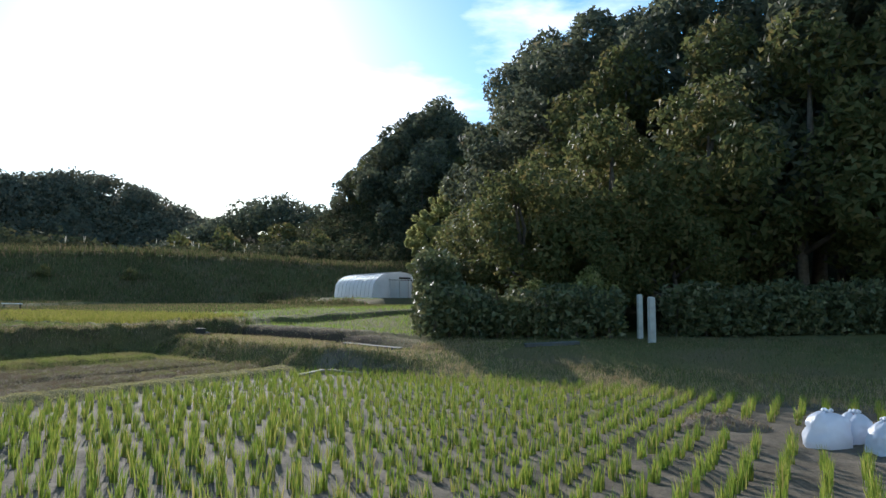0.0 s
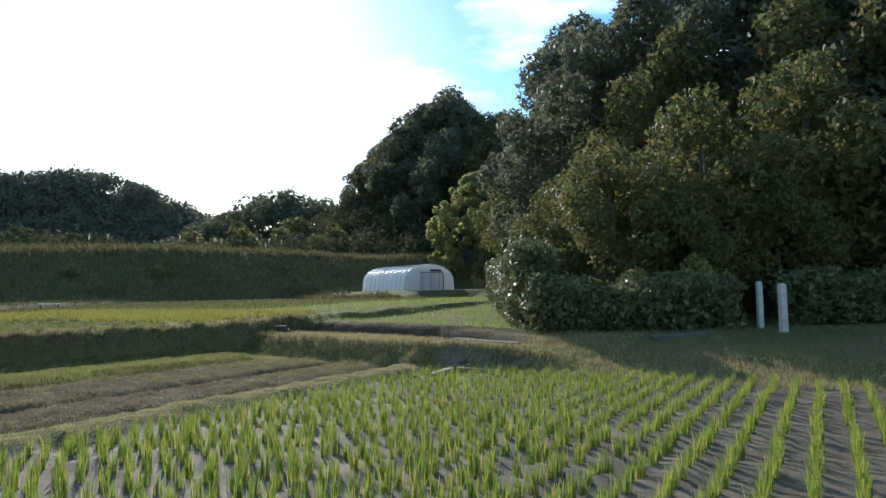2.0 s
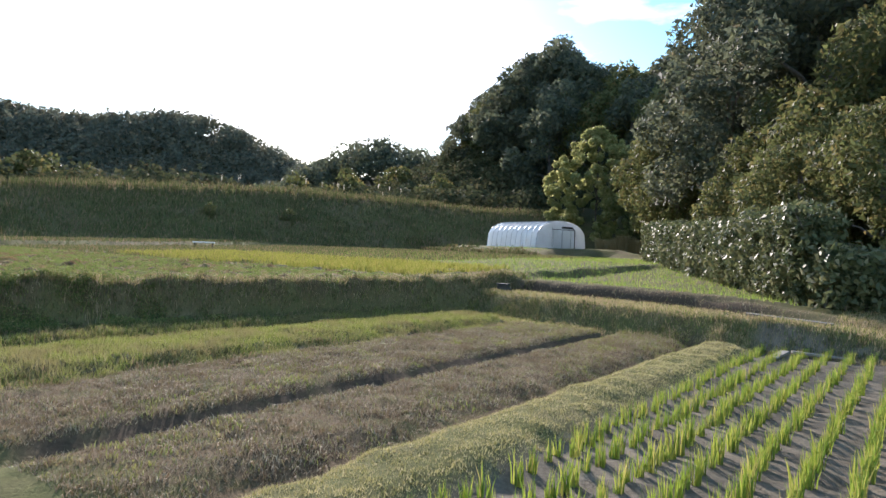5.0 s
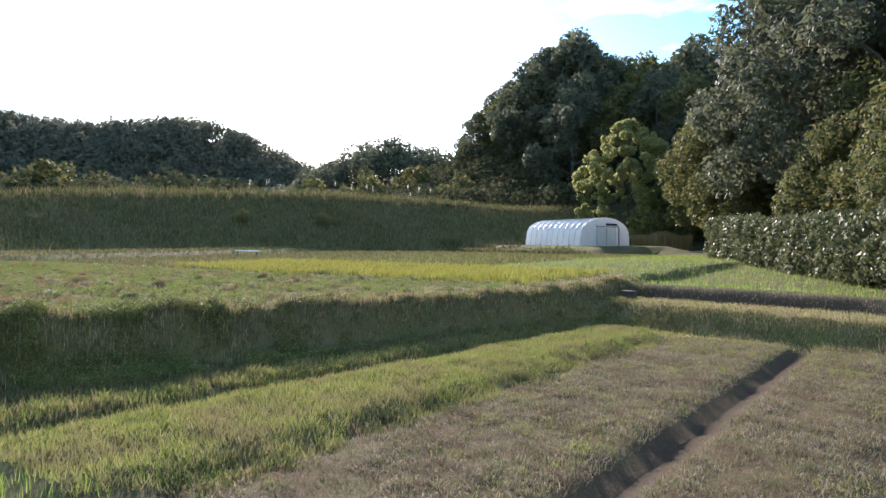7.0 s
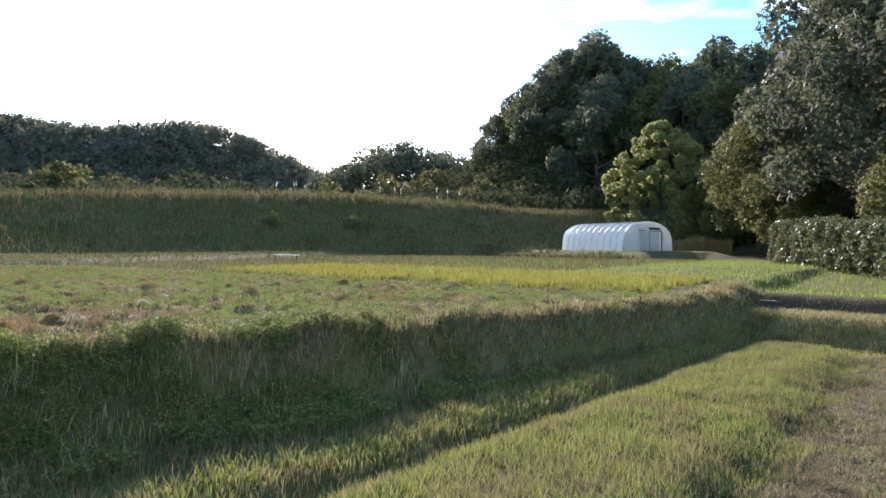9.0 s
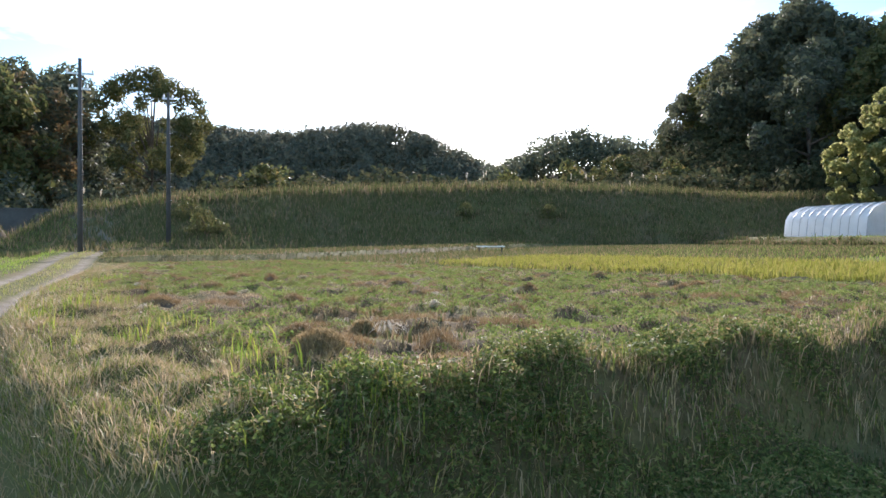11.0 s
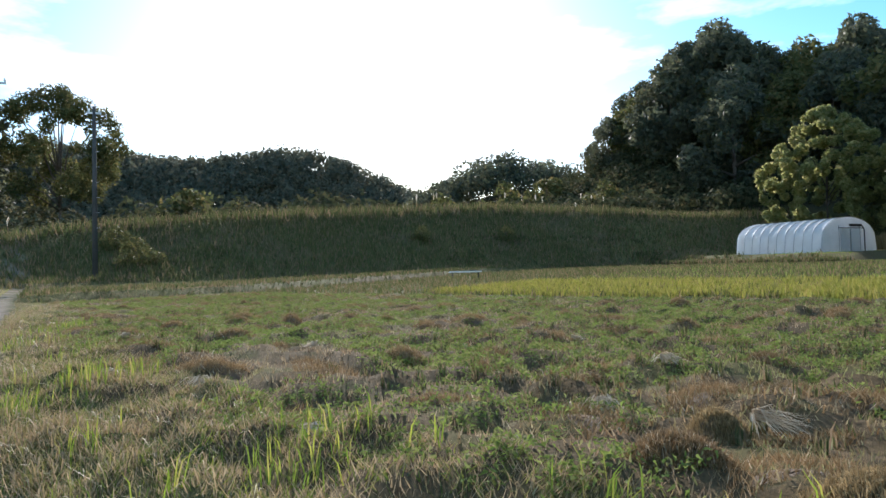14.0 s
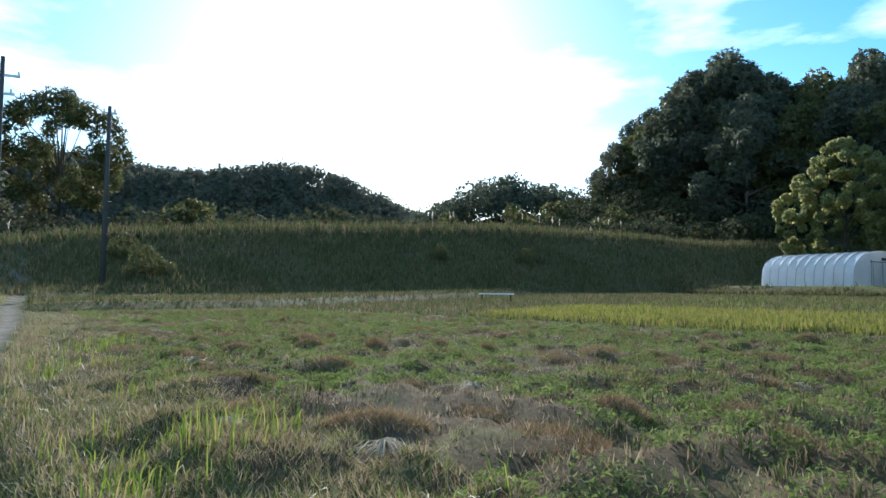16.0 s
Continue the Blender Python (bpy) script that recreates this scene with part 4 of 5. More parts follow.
def build_near_woods():
    rng = np.random.default_rng(11)
    lab = "dense dark evergreen tree in the hillside wood"
    protos = [tree(15, 4.6, 101, 14000, 0.17, M_LEAF, label=lab), tree(17, 5.0, 102, 15000, 0.18, M_LEAF, label=lab), tree(13, 4.4, 103, 13000, 0.16, M_LEAF_OLIVE, label="olive green broadleaf tree at the edge of the wood"),
              tree(9, 3.3, 104, 9000, 0.14, M_LEAF_OLIVE, low=0.1, label="bushy olive green tree behind the hedge"), tree(8, 2.6, 105, 7000, 0.13, M_LEAF_RUST, low=0.15, label="small rust brown autumn tree in the wood")]
    # The small trees at the list's end are added to keep sun off the path.
    spots = [(3.6, 46, 1.1, 0), (7.5, 41, 1.12, 1), (4.4, 38, .95, 3), (3.2, 32, .8, 3), (7.5, 33, .95, 2), (6.0, 27.5, .75, 3), (10.5, 28.5, .95, 2), (12, 36, .98, 1), (11, 46, 1.25, 0), (6, 54, 1.25, 1), (2.2, 56, .95, 2),
             (2.3, 22.8, .62, 3), (5.2, 23.2, .8, 3), (8.2, 23.0, .85, 3), (11.5, 23.6, .85, 2), (15.2, 22.8, .85, 2), (19.5, 22.6, .9, 2), (1.4, 26.5, .6, 3), (5.5, 43, .8, 4), (9, 25.5, .7, 3), (14, 26, 1.0, 0), (18, 27, 1.0, 1), (22, 25, 1.0, 0), (16.5, 33, 1.0, 1), (21, 35, 1.15, 0), (27, 28, 1.1, 1), (31, 24, 1.1, 0), (15, 42, 1.1, 2), (19, 46, 1.15, 1), (26, 42, 1.1, 0), (33, 36, 1.1, 1),
             (12, 56, 1.1, 1), (18, 58, 1.1, 0), (9, 64, 1.1, 0), (4, 66, 1.0, 2), (15, 68, 1.1, 1), (25, 54, 1.1, 1), (24, 66, 1.15, 0), (32, 48, 1.1, 0), (36, 58, 1.1, 1), (8.5, 37.5, .8, 4), (1.5, 50, .8, 3), (13, 30.5, .8, 4), (2.4, 30, .55, 3), (3.9, 26, .6, 3), (2.6, 36.5, .7, 3), (6.8, 21.6, .5, 3), (4.4, 21.6, .45, 3)]
    plant(protos, spots, rng)


build_near_woods()


def build_far_woods():
    rng = np.random.default_rng(23)
    lab = "dark evergreen tree on the wooded hill behind the greenhouse"
    protos = [tree(13, 4.8, 201, 4500, 0.30, M_LEAF, label=lab, low=0.08, limbs=3), tree(11.5, 4.4, 202, 4200, 0.30, M_LEAF_OLIVE, label=lab, low=0.08, limbs=3),
              tree(11, 4.4, 204, 4000, 0.30, M_LEAF_RUST, label="rust tinged autumn tree on the wooded slope", low=0.1, limbs=3)]
    spots = [(-13.0, 128, 1.18, 0), (-15, 114, 1.25, 0), (-20, 121, .92, 1), (-25, 129, .72, 0), (-28.0, 133, .5, 0), (-3.5, 112, 1.35, 0), (3, 112, 1.35, 1), (9, 110, 1.3, 0), (15, 108, 1.3, 0), (-7, 117, 1.3, 0), (-28, 128, 0.36, 1), (-24, 122, 0.7, 0), (-9, 116, 1.25, 0), (-19, 126, .85, 0), (-22, 131, .84, 0), (-12, 123, 1.2, 0), (-7.5, 124, 1.4, 0)]

    def scatter(n, x0, x1, y0, y1, keep, kinds, gap, scale=(0.95, 1.3)):
        placed = []
        for _ in range(n * 14):
            if len(placed) >= n:
                break
            x, y = rng.uniform(x0, x1), rng.uniform(y0, y1)
            if not keep(x, y) or any((x - px) ** 2 + (y - py) ** 2 < gap ** 2 for px, py in placed):
                continue
            placed.append((x, y))
            spots.append((x, y, rng.uniform(*scale), int(rng.choice(kinds))))
    scatter(66, -30, 50, 90, 134, lambda x, y: x > -22 + (133 - y) * 0.36 and (x > 4 or y > 97) and not (x < -9 and y < 112), [0, 0, 0, 1], 5.4)
    scatter(12, 4, 45, 72, 92, lambda x, y: True, [0, 1], 6, (0.8, 1.0))

    def left_wood(x, y):
        az = math.degrees(math.atan2(-(x + 16), y - 8.5))
        return az > 53.5 and gz(x, y) > 4.0
    scatter(72, -150, -78, 5, 75, left_wood, [0, 0, 1, 2], 5.2, (0.98, 1.24))
    plant(protos, spots, rng)


build_far_woods()


def canopy(name, n, x0, x1, y0, y1, keep, radius, per, size, rise, label, mat):
    """A closed wood far off: overlapping crowns of leaves that follow the hill."""
    rng = np.random.default_rng(int(abs(x0) + y0))
    x, y = rng.uniform(x0, x1, n), rng.uniform(y0, y1, n)
    k = keep(x, y)
    x, y = x[k], y[k]
    z = ground_z(x, y) + rise * rng.uniform(0.5, 1.0, len(x))
    r = radius * rng.uniform(0.6, 1.2, len(x))
    m = len(x) * per
    pick = np.repeat(np.arange(len(x)), per)
    d = rng.normal(size=(m, 3))
    d /= np.linalg.norm(d, axis=1)[:, None]
    p = np.stack([x, y, z], -1)[pick] + d * (r[pick] * rng.uniform(0.75, 1.05, m))[:, None]
    nrm = d + rng.normal(size=(m, 3)) * 0.5
    t1 = np.cross(nrm, rng.normal(size=(m, 3)))
    t1 /= np.linalg.norm(t1, axis=1)[:, None]
    t2 = np.cross(nrm, t1)
    t2 /= np.linalg.norm(t2, axis=1)[:, None]
    sc = size * rng.uniform(0.6, 1.3, m)[:, None]
    v = np.stack([p - t1 * sc - t2 * sc * 0.7, p - t1 * sc * 0.6 + t2 * sc * 0.8, p + t1 * sc * 1.2], 1).reshape(-1, 3)
    stuff(name, (v, np.arange(m)[:, None] * 3 + np.array([0, 1, 2])), mat, label, "woods")


canopy("far_ridge_woods", 1900, -300, 20, 230, 350, lambda x, y: ground_z(x, y) > 14, 4.6, 70, 0.75, 4.5, "hazy dense woods covering the far ridge", M_LEAF_FAR)
canopy("left_ridge_woods", 900, -400, -190, 160, 300, lambda x, y: ground_z(x, y) > 16, 5.0, 60, 0.9, 4.5, "hazy dense woods covering the far ridge shoulder", M_LEAF_FAR)
canopy("right_ridge_woods", 500, 20, 260, 210, 330, lambda x, y: ground_z(x, y) > 20, 6.0, 50, 1.1, 5.0, "dense woods on the ridge beyond the hill", M_LEAF_FAR)
canopy("knoll_woods", 230, -82, -30, 154, 186, lambda x, y: ground_z(x, y) > 6.5, 2.9, 90, 0.42, 7.0, "dense dark trees covering the distant knoll", M_LEAF)
canopy("slope_woods", 520, -96, -44, 62, 128, lambda x, y: (crest_field(x, y)[2] > 0) & (crest_field(x, y)[0] > 8), 2.1, 80, 0.30, 2.2, "low scrub and young trees behind the embankment", M_SCRUB)

canopy("hill_foot_scrub", 420, -42, 6, 82, 128, lambda x, y: (crest_field(x, y)[2] > 0) & (crest_field(x, y)[0] > 4), 1.8, 80, 0.28, 1.6, "low scrub at the foot of the wooded hill", M_SCRUB)
canopy("wall_foot_scrub", 70, -76, -60, 26, 50, lambda x, y: np.abs((x + 66.5) * 0.839 + (y - 39.5) * -0.545) < 1.2, 1.0, 90, 0.16, 1.4, "dark weeds along the foot of the wall", M_LEAF)
canopy("left_foot_scrub", 520, -125, -72, 0, 66, lambda x, y: ground_z(x, y) > 1.6, 2.2, 90, 0.22, 2.4, "low scrub at the foot of the left wood", M_LEAF)


def build_single_trees():
    rng = np.random.default_rng(41)
    t = tree(12.5, 6.0, 301, 42000, 0.16, M_BAMBOO, low=0.03, lobes_n=260, lobe=(0.05, 0.10), label="pale yellow green bamboo clump behind the greenhouse", name="bamboo_clump", category="bamboo", limbs=14, thick=0.008)
    t.matrix_basis = pose(-2.4, 78.5, gz(-2.4, 78.5) - 0.2)
    t = tree(18.5, 7.2, 302, 26000, 0.16, M_LEAF_OLIVE, low=0.34, lobes_n=64, lobe=(0.10, 0.19), gaps=0.45, thick=0.012, label="tall open crowned autumn tree with visible branches", limbs=16)
    t.matrix_basis = pose(-80, 66.5, gz(-80, 66.5) - 0.2)
    pale = [tree(5.5, 3.2, 303, 2600, 0.26, M_LEAF_OLIVE, low=0.02, label="olive green bush behind the embankment", name="bush", category="bush", limbs=4),
            tree(5.0, 3.6, 304, 2600, 0.26, M_LEAF_OLIVE, low=0.02, label="round olive bush behind the embankment", name="bush", category="bush", limbs=4)]
    plant(pale, [(-36, 92, 1.2, 1), (-48, 104, 1.3, 1), (-54, 108, 1.1, 1), (-33, 110, 1.0, 0), (-62, 92, 1.1, 1), (-70, 78, 1.2, 1), (-66, 70, 1.1, 0), (-72, 88, 1.2, 1), (-24, 98, 1.0, 1)], rng)
    low = [tree(3.2, 2.0, 305, 2400, 0.12, M_LEAF_OLIVE, low=0.02, label="small bush growing on the embankment face", name="shrub", category="shrub", limbs=4)]
    plant(low, [(-41.5, 35.5, .5, 0), (-31.5, 48.5, .3, 0), (-27, 52.5, .35, 0), (-44, 36.8, .4, 0)], rng)

    lit = [tree(2.6, 1.1, 306, 2600, 0.08, M_BAMBOO, low=0.02, label="light green leafy bush growing through the hedge", name="bush", category="bush", limbs=4)]
    plant(lit, [(4.2, 20.6, .75, 0), (2.6, 20.8, .7, 0)], rng)


build_single_trees()


def build_pampas():
    rng = np.random.default_rng(52)
    x, y = [], []
    for cx, cy, n in ((-33, 55, 3), (-27, 61.5, 5), (-23, 66.5, 4), (-53.5, 37, 4)):
        x += list(cx + rng.normal(0, 1.3, n))
        y += list(cy + rng.normal(0, 1.3, n))
    x, y = np.array(x), np.array(y)
    xs, ys = np.repeat(x, 14), np.repeat(y, 14)
    zs = np.repeat(ground_z(x, y) + rng.uniform(0.7, 1.2, len(x)), 14) + rng.uniform(0, 0.35, len(xs))
    v1, t1 = blades(xs, ys, zs, rng.uniform(0.1, 0.25, len(xs)), 0.05, 0.9, rng)
    stuff("pampas_plumes", (v1, t1), M_PLUME, "pale feathery pampas plumes along the embankment top", "pampas grass")
    v, t = blades(x, y, ground_z(x, y), rng.uniform(0.8, 1.2, len(x)), 0.02, 0.3, rng)
    stuff("pampas_stalks", (v, t), M_TALL, "tall dry pampas stalks along the embankment top", "pampas grass")


build_pampas()

# ---- hedge ----


def hedge(points, heights, width, seed, label):
    """A clipped hedge along a line: core of twigs and a skin of leaves."""
    rng = np.random.default_rng(seed)
    e = thing("hedge", label, "hedge", (points[0][0], points[0][1], gz(*points[0])))
    o = Vector(e.location)
    lobes, stems = [], []
    for (x0, y0), (x1, y1), h0, h1 in zip(points[:-1], points[1:], heights[:-1], heights[1:]):
        length = math.hypot(x1 - x0, y1 - y0)
        steps = max(2, int(length / 0.42))
        for i in range(steps):
            f = i / steps
            x, y, h = x0 + f * (x1 - x0), y0 + f * (y1 - y0), h0 + f * (h1 - h0)
            g = gz(x, y)
            nx, ny = -(y1 - y0) / length, (x1 - x0) / length
            for k in range(int(h / 0.38)):
                for s in (-0.5, 0.5):
                    j = rng.normal(0, 0.09, 3)
                    z = g + 0.30 + k * 0.38 + j[2]
                    lobes.append(((x + nx * width * s * 0.6 + j[0] - o.x, y + ny * width * s * 0.6 + j[1] - o.y, min(z, g + h - 0.25 + rng.uniform(-0.1, 0.12)) - o.z), rng.uniform(0.30, 0.42)))
            stems.append(([(x - o.x, y - o.y, g - 0.1 - o.z), (x + rng.normal(0, .1) - o.x, y + rng.normal(0, .1) - o.y, g + h * 0.5 - o.z), (x + rng.normal(0, .2) - o.x, y + rng.normal(0, .2) - o.y, g + h * 0.9 - o.z)], [0.04, 0.025, 0.01]))
    tagged(part("branches", tubes_bm(stems, 5), M_BARK, e), kind="stuff")
    c = np.array([l[0] for l in lobes])
    r = np.array([l[1] for l in lobes])
    n = len(lobes) * 110
    pick = rng.integers(0, len(lobes), n)
    d = rng.normal(size=(n, 3))
    d /= np.linalg.norm(d, axis=1)[:, None]
    p = c[pick] + d * (r[pick] * rng.uniform(0.7, 1.1, n))[:, None]
    nrm = d * 0.7 + rng.normal(size=(n, 3)) * 0.5
    nrm /= np.linalg.norm(nrm, axis=1)[:, None]
    t1 = np.cross(nrm, rng.normal(size=(n, 3)))
    t1 /= np.linalg.norm(t1, axis=1)[:, None]
    t2 = np.cross(nrm, t1)
    s = 0.075 * rng.uniform(0.6, 1.4, n)
    v = np.stack([p - t1 * s[:, None] - t2 * s[:, None] * .6, p - t1 * s[:, None] * .6 + t2 * s[:, None] * .7, p + t1 * s[:, None] * 1.2], 1).reshape(-1, 3)
    part("foliage", mesh_np("foliage", v, np.arange(n)[:, None] * 3 + np.array([0, 1, 2]), M_HEDGE), M_HEDGE, e)


hedge([(-0.3, 19.5), (4.95, 19.35)], [1.5, 1.4], 0.9, 61, "dense clipped evergreen hedge beside the gate posts")
hedge([(-0.35, 20.3), (-0.4, 27), (-0.9, 44)], [2.4, 2.2, 2.1], 0.9, 62, "tall glossy evergreen hedge running beside the meadow")
hedge([(6.3, 19.6), (14, 20.5), (24, 20.5)], [1.45, 1.5, 1.5], 0.9, 63, "dark shaded hedge beyond the gate posts")

# ---- greenhouse ----


def build_greenhouse():
    """Arched pipe greenhouse: local x along its length, y across, its door in the end at x = length."""
    lx, ly = GH_M[0] - GH_L[0], GH_M[1] - GH_L[1]
    length, width, side, rise = math.hypot(lx, ly), 5.15, 1.25, 1.42
    turn = math.degrees(math.atan2(ly, lx))
    e = thing("greenhouse", "white plastic covered arched tunnel greenhouse on a low terrace", "greenhouse", (GH_L[0], GH_L[1], 1.57), turn=turn)

    def arch(scale=1.0, n=14):
        pts = [(0.0, 0.0), (0.06, side * 0.55), (0.12, side)]
        for i in range(1, n):
            t = math.pi * i / n
            pts.append((0.12 + (width - 0.24) * (1 - math.cos(t)) / 2, side + rise * math.sin(t) ** 0.85))
        pts += [(width - 0.12, side), (width - 0.06, side * 0.55), (width, 0.0)]
        cx = width / 2
        return [(cx + (p - cx) * scale, q * scale) for p, q in pts]
    ribs = 10
    steps = ribs * 6
    prof = arch()
    verts = []
    for i in range(steps + 1):
        f = i / steps
        sag = 1 - 0.016 * abs(math.sin(math.pi * f * ribs)) ** 0.7
        for p, q in prof:
            verts.append((f * length, width / 2 + (p - width / 2) * sag, q * sag))
    n = len(prof)
    quads = [(i * n + k, i * n + k + 1, (i + 1) * n + k + 1, (i + 1) * n + k) for i in range(steps) for k in range(n - 1)]
    part("cover", mesh_np("cover", verts, quads, M_FILM, smooth=True), M_FILM, e, "milky white plastic film stretched over hoops")
    hoop = tubes_bm([([(0, p, q) for p, q in arch(1.006)], [0.018] * n)], 6)
    first = part("hoop", hoop, M_STEEL, e, "galvanised steel hoop")
    for i in range(1, ribs + 1):
        h = new("hoop", first.data)
        h.parent = e
        h.location = (length * i / ribs, 0, 0)
    door_w, door_h = 1.5, 1.95
    for xx, nm in ((length + 0.012, "end_wall"), (-0.012, "end_wall")):
        bm = bmesh.new()
        front = [bm.verts.new((xx, p, q)) for p, q in arch(0.995)]
        back = [bm.verts.new((xx - 0.02 if xx > 1 else xx + 0.02, p, q)) for p, q in arch(0.995)]
        bm.faces.new(front)
        bm.faces.new(back[::-1])
        for k in range(n):
            bm.faces.new((front[k], front[(k + 1) % n], back[(k + 1) % n], back[k]))
        part(nm, bm, M_FILM, e)
    x = length + 0.03
    for y in (width / 2 - 0.95, width / 2 + 0.95):
        part("door_post", tubes_bm([([(x, y, 0), (x, y, 2.15)], [0.022, 0.022])], 6), M_STEEL, e)
    part("door_rail", tubes_bm([([(x, width / 2 - 1.0, 2.0), (x, width / 2 + 1.3, 2.0)], [0.025, 0.025])], 6), M_DARK, e)
    for s in (-1, 1):
        d = part("door", box_bm((0.03, 0.9, 1.9), (x + 0.04, width / 2 + s * 0.46, 0.99), 0.01), M_FILM, e)
        part("door_frame", tubes_bm([([(x + 0.07, width / 2 + s * 0.46 - 0.43, 0.05), (x + 0.07, width / 2 + s * 0.46 - 0.43, 1.93)], [0.018] * 2), ([(x + 0.07, width / 2 + s * 0.46 + 0.43, 0.05), (x + 0.07, width / 2 + s * 0.46 + 0.43, 1.93)], [0.018] * 2)], 6), M_STEEL, d)
    part("vent_flap", box_bm((0.05, 1.15, 0.16), (x + 0.03, width / 2 + 0.55, 2.17), 0.02), M_DARK, e, "black rolled sheet under the gable")
    part("drain_pipe", tubes_bm([([(x + 0.05, width / 2 + 1.15, 2.12), (x + 0.06, width / 2 + 1.3, 1.9), (x + 0.06, width / 2 + 1.32, 0.1)], [0.035] * 3)], 6), M_DARK, e)
    for y in (0.02, width - 0.02):
        part("base_rail", box_bm((length, 0.05, 0.12), (length / 2, y, 0.03), 0.01), M_PLANK, e)


build_greenhouse()

# dark low plants before the greenhouse
gp = RNG.uniform(-7.5, 7.5, 420)
gq = RNG.uniform(-8.2, -5.4, 420)
gx_, gy_ = -8.2 + gp * 0.653 + gq * 0.757, 58.5 - gp * 0.757 + gq * 0.653
gx_, gy_ = clumps(gx_, gy_, 12, 0.2)
stuff("vegetable_rows", blades(gx_, gy_, ground_z(gx_, gy_), RNG.uniform(0.15, 0.5, len(gx_)), 0.06, 0.7), M_WEED, "dark low vegetable plants before the greenhouse", "plants")

n_reed = 7000
f_reed = RNG.uniform(0, 1, n_reed)
x_reed, y_reed = -2.72 + f_reed * 4.87, 71 - f_reed * 3 + RNG.uniform(-0.6, 0.6, n_reed)
stuff("tan_reeds", blades(x_reed, y_reed, ground_z(x_reed, y_reed), RNG.uniform(1.0, 1.75, n_reed) * (1 - 0.15 * np.sin(f_reed * 9)), 0.03, 0.25), M_REED, "dense strip of tall tan dry reeds beyond the greenhouse", "reeds")

# ---- gate posts ----


def gate_post(x, y, height, width, turn, label):
    bm = bmesh.new()
    prof = [(-0.3, 1.0), (height - 0.06, 0.96), (height - 0.02, 0.86), (height, 0.55)]
    rings = []
    for z, s in prof:
        w = width / 2 * s
        rings.append([bm.verts.new(p) for p in ((-w, -w, z), (w, -w, z), (w, w, z), (-w, w, z))])
    for lo, hi in zip(rings[:-1], rings[1:]):
        for k in range(4):
            bm.faces.new((lo[k], lo[(k + 1) % 4], hi[(k + 1) % 4], hi[k]))
    bm.faces.new(rings[0][::-1])
    bm.faces.new(rings[-1])
    bmesh.ops.bevel(bm, geom=[e for e in bm.edges], offset=0.012, segments=1, affect="EDGES")
    me = bpy.data.meshes.new("gate_post")
    bmesh.ops.recalc_face_normals(bm, faces=bm.faces)
    bm.to_mesh(me)
    bm.free()
    me.materials.append(M_CONCRETE)
    ob = new("gate_post", me)
    ob.matrix_basis = pose(x, y, gz(x, y), 0, 0, turn)
    tagged(ob, label, "gate post", "gate posts")


gate_post(5.18, 17.64, 1.72 - gz(5.18, 17.64), 0.155, 12, "square pale concrete gate post standing before the hedge")
gate_post(5.2, 18.98, 1.80 - gz(5.2, 18.98), 0.13, 8, "square concrete gate post at the hedge end")

# ---- bags and mound in the paddy ----


def bag(x, y, seed, turn, s=1.0):
    rng = np.random.default_rng(seed)
    e = thing("bag", "bulging white woven plastic bag, tied, standing in the paddy", "bag", (x, y, -0.16), "bags in the paddy", turn=turn)
    bm = bmesh.new()
    bmesh.ops.create_uvsphere(bm, u_segments=40, v_segments=28, radius=1)
    for v in bm.verts:
        p = v.co.copy()
        z = p.z
        r = 0.235 * (1 - 0.10 * z) * (max(0.0, 1 - abs(z) ** 4) ** 0.5 if z > 0 else max(0.0, 1 - abs(z) ** 6) ** 0.5)
        ang = math.atan2(p.y, p.x)
        wr = 1 + 0.16 * noise.noise(Vector((math.cos(ang) * 1.6, math.sin(ang) * 1.6, z * 1.8 + seed * 3))) + 0.10 * noise.noise(Vector((math.cos(ang) * 4, math.sin(ang) * 4, z * 4 + seed))) + 0.04 * math.sin(ang * 9 + seed) * max(0, z)
        v.co = Vector((math.cos(ang) * r * wr * 1.1, math.sin(ang) * r * wr * 0.85, 0.24 + 0.24 * z + 0.05 * z * noise.noise(Vector((math.cos(ang) * 1.3, math.sin(ang) * 1.3, seed)))) ) * s
    part("sack", bm, M_BAG, e, smooth=True)
    neck = []
    for k in range(6):
        a = 6.283 * k / 6 + rng.uniform(-.3, .3)
        neck.append(([(0, 0, 0.43 * s), (0.025 * math.cos(a), 0.025 * math.sin(a), 0.475 * s), (0.06 * math.cos(a), 0.06 * math.sin(a), 0.505 * s)], [0.03, 0.016, 0.02]))
    part("tied_neck", tubes_bm(neck, 6), M_BAG, e, smooth=True)
    part("string", tubes_bm([([(0.04 * math.cos(t), 0.04 * math.sin(t), 0.468 * s) for t in np.linspace(0, 6.28, 13)], [0.007] * 13)], 5), M_STRING, e, "red string")


bag(4.97, 8.82, 1, 10, 0.98)
bag(5.35, 8.98, 2, 70, 0.92)
bag(5.40, 8.44, 3, 35, 0.92)
bag(5.82, 8.5, 4, 120, 0.9)


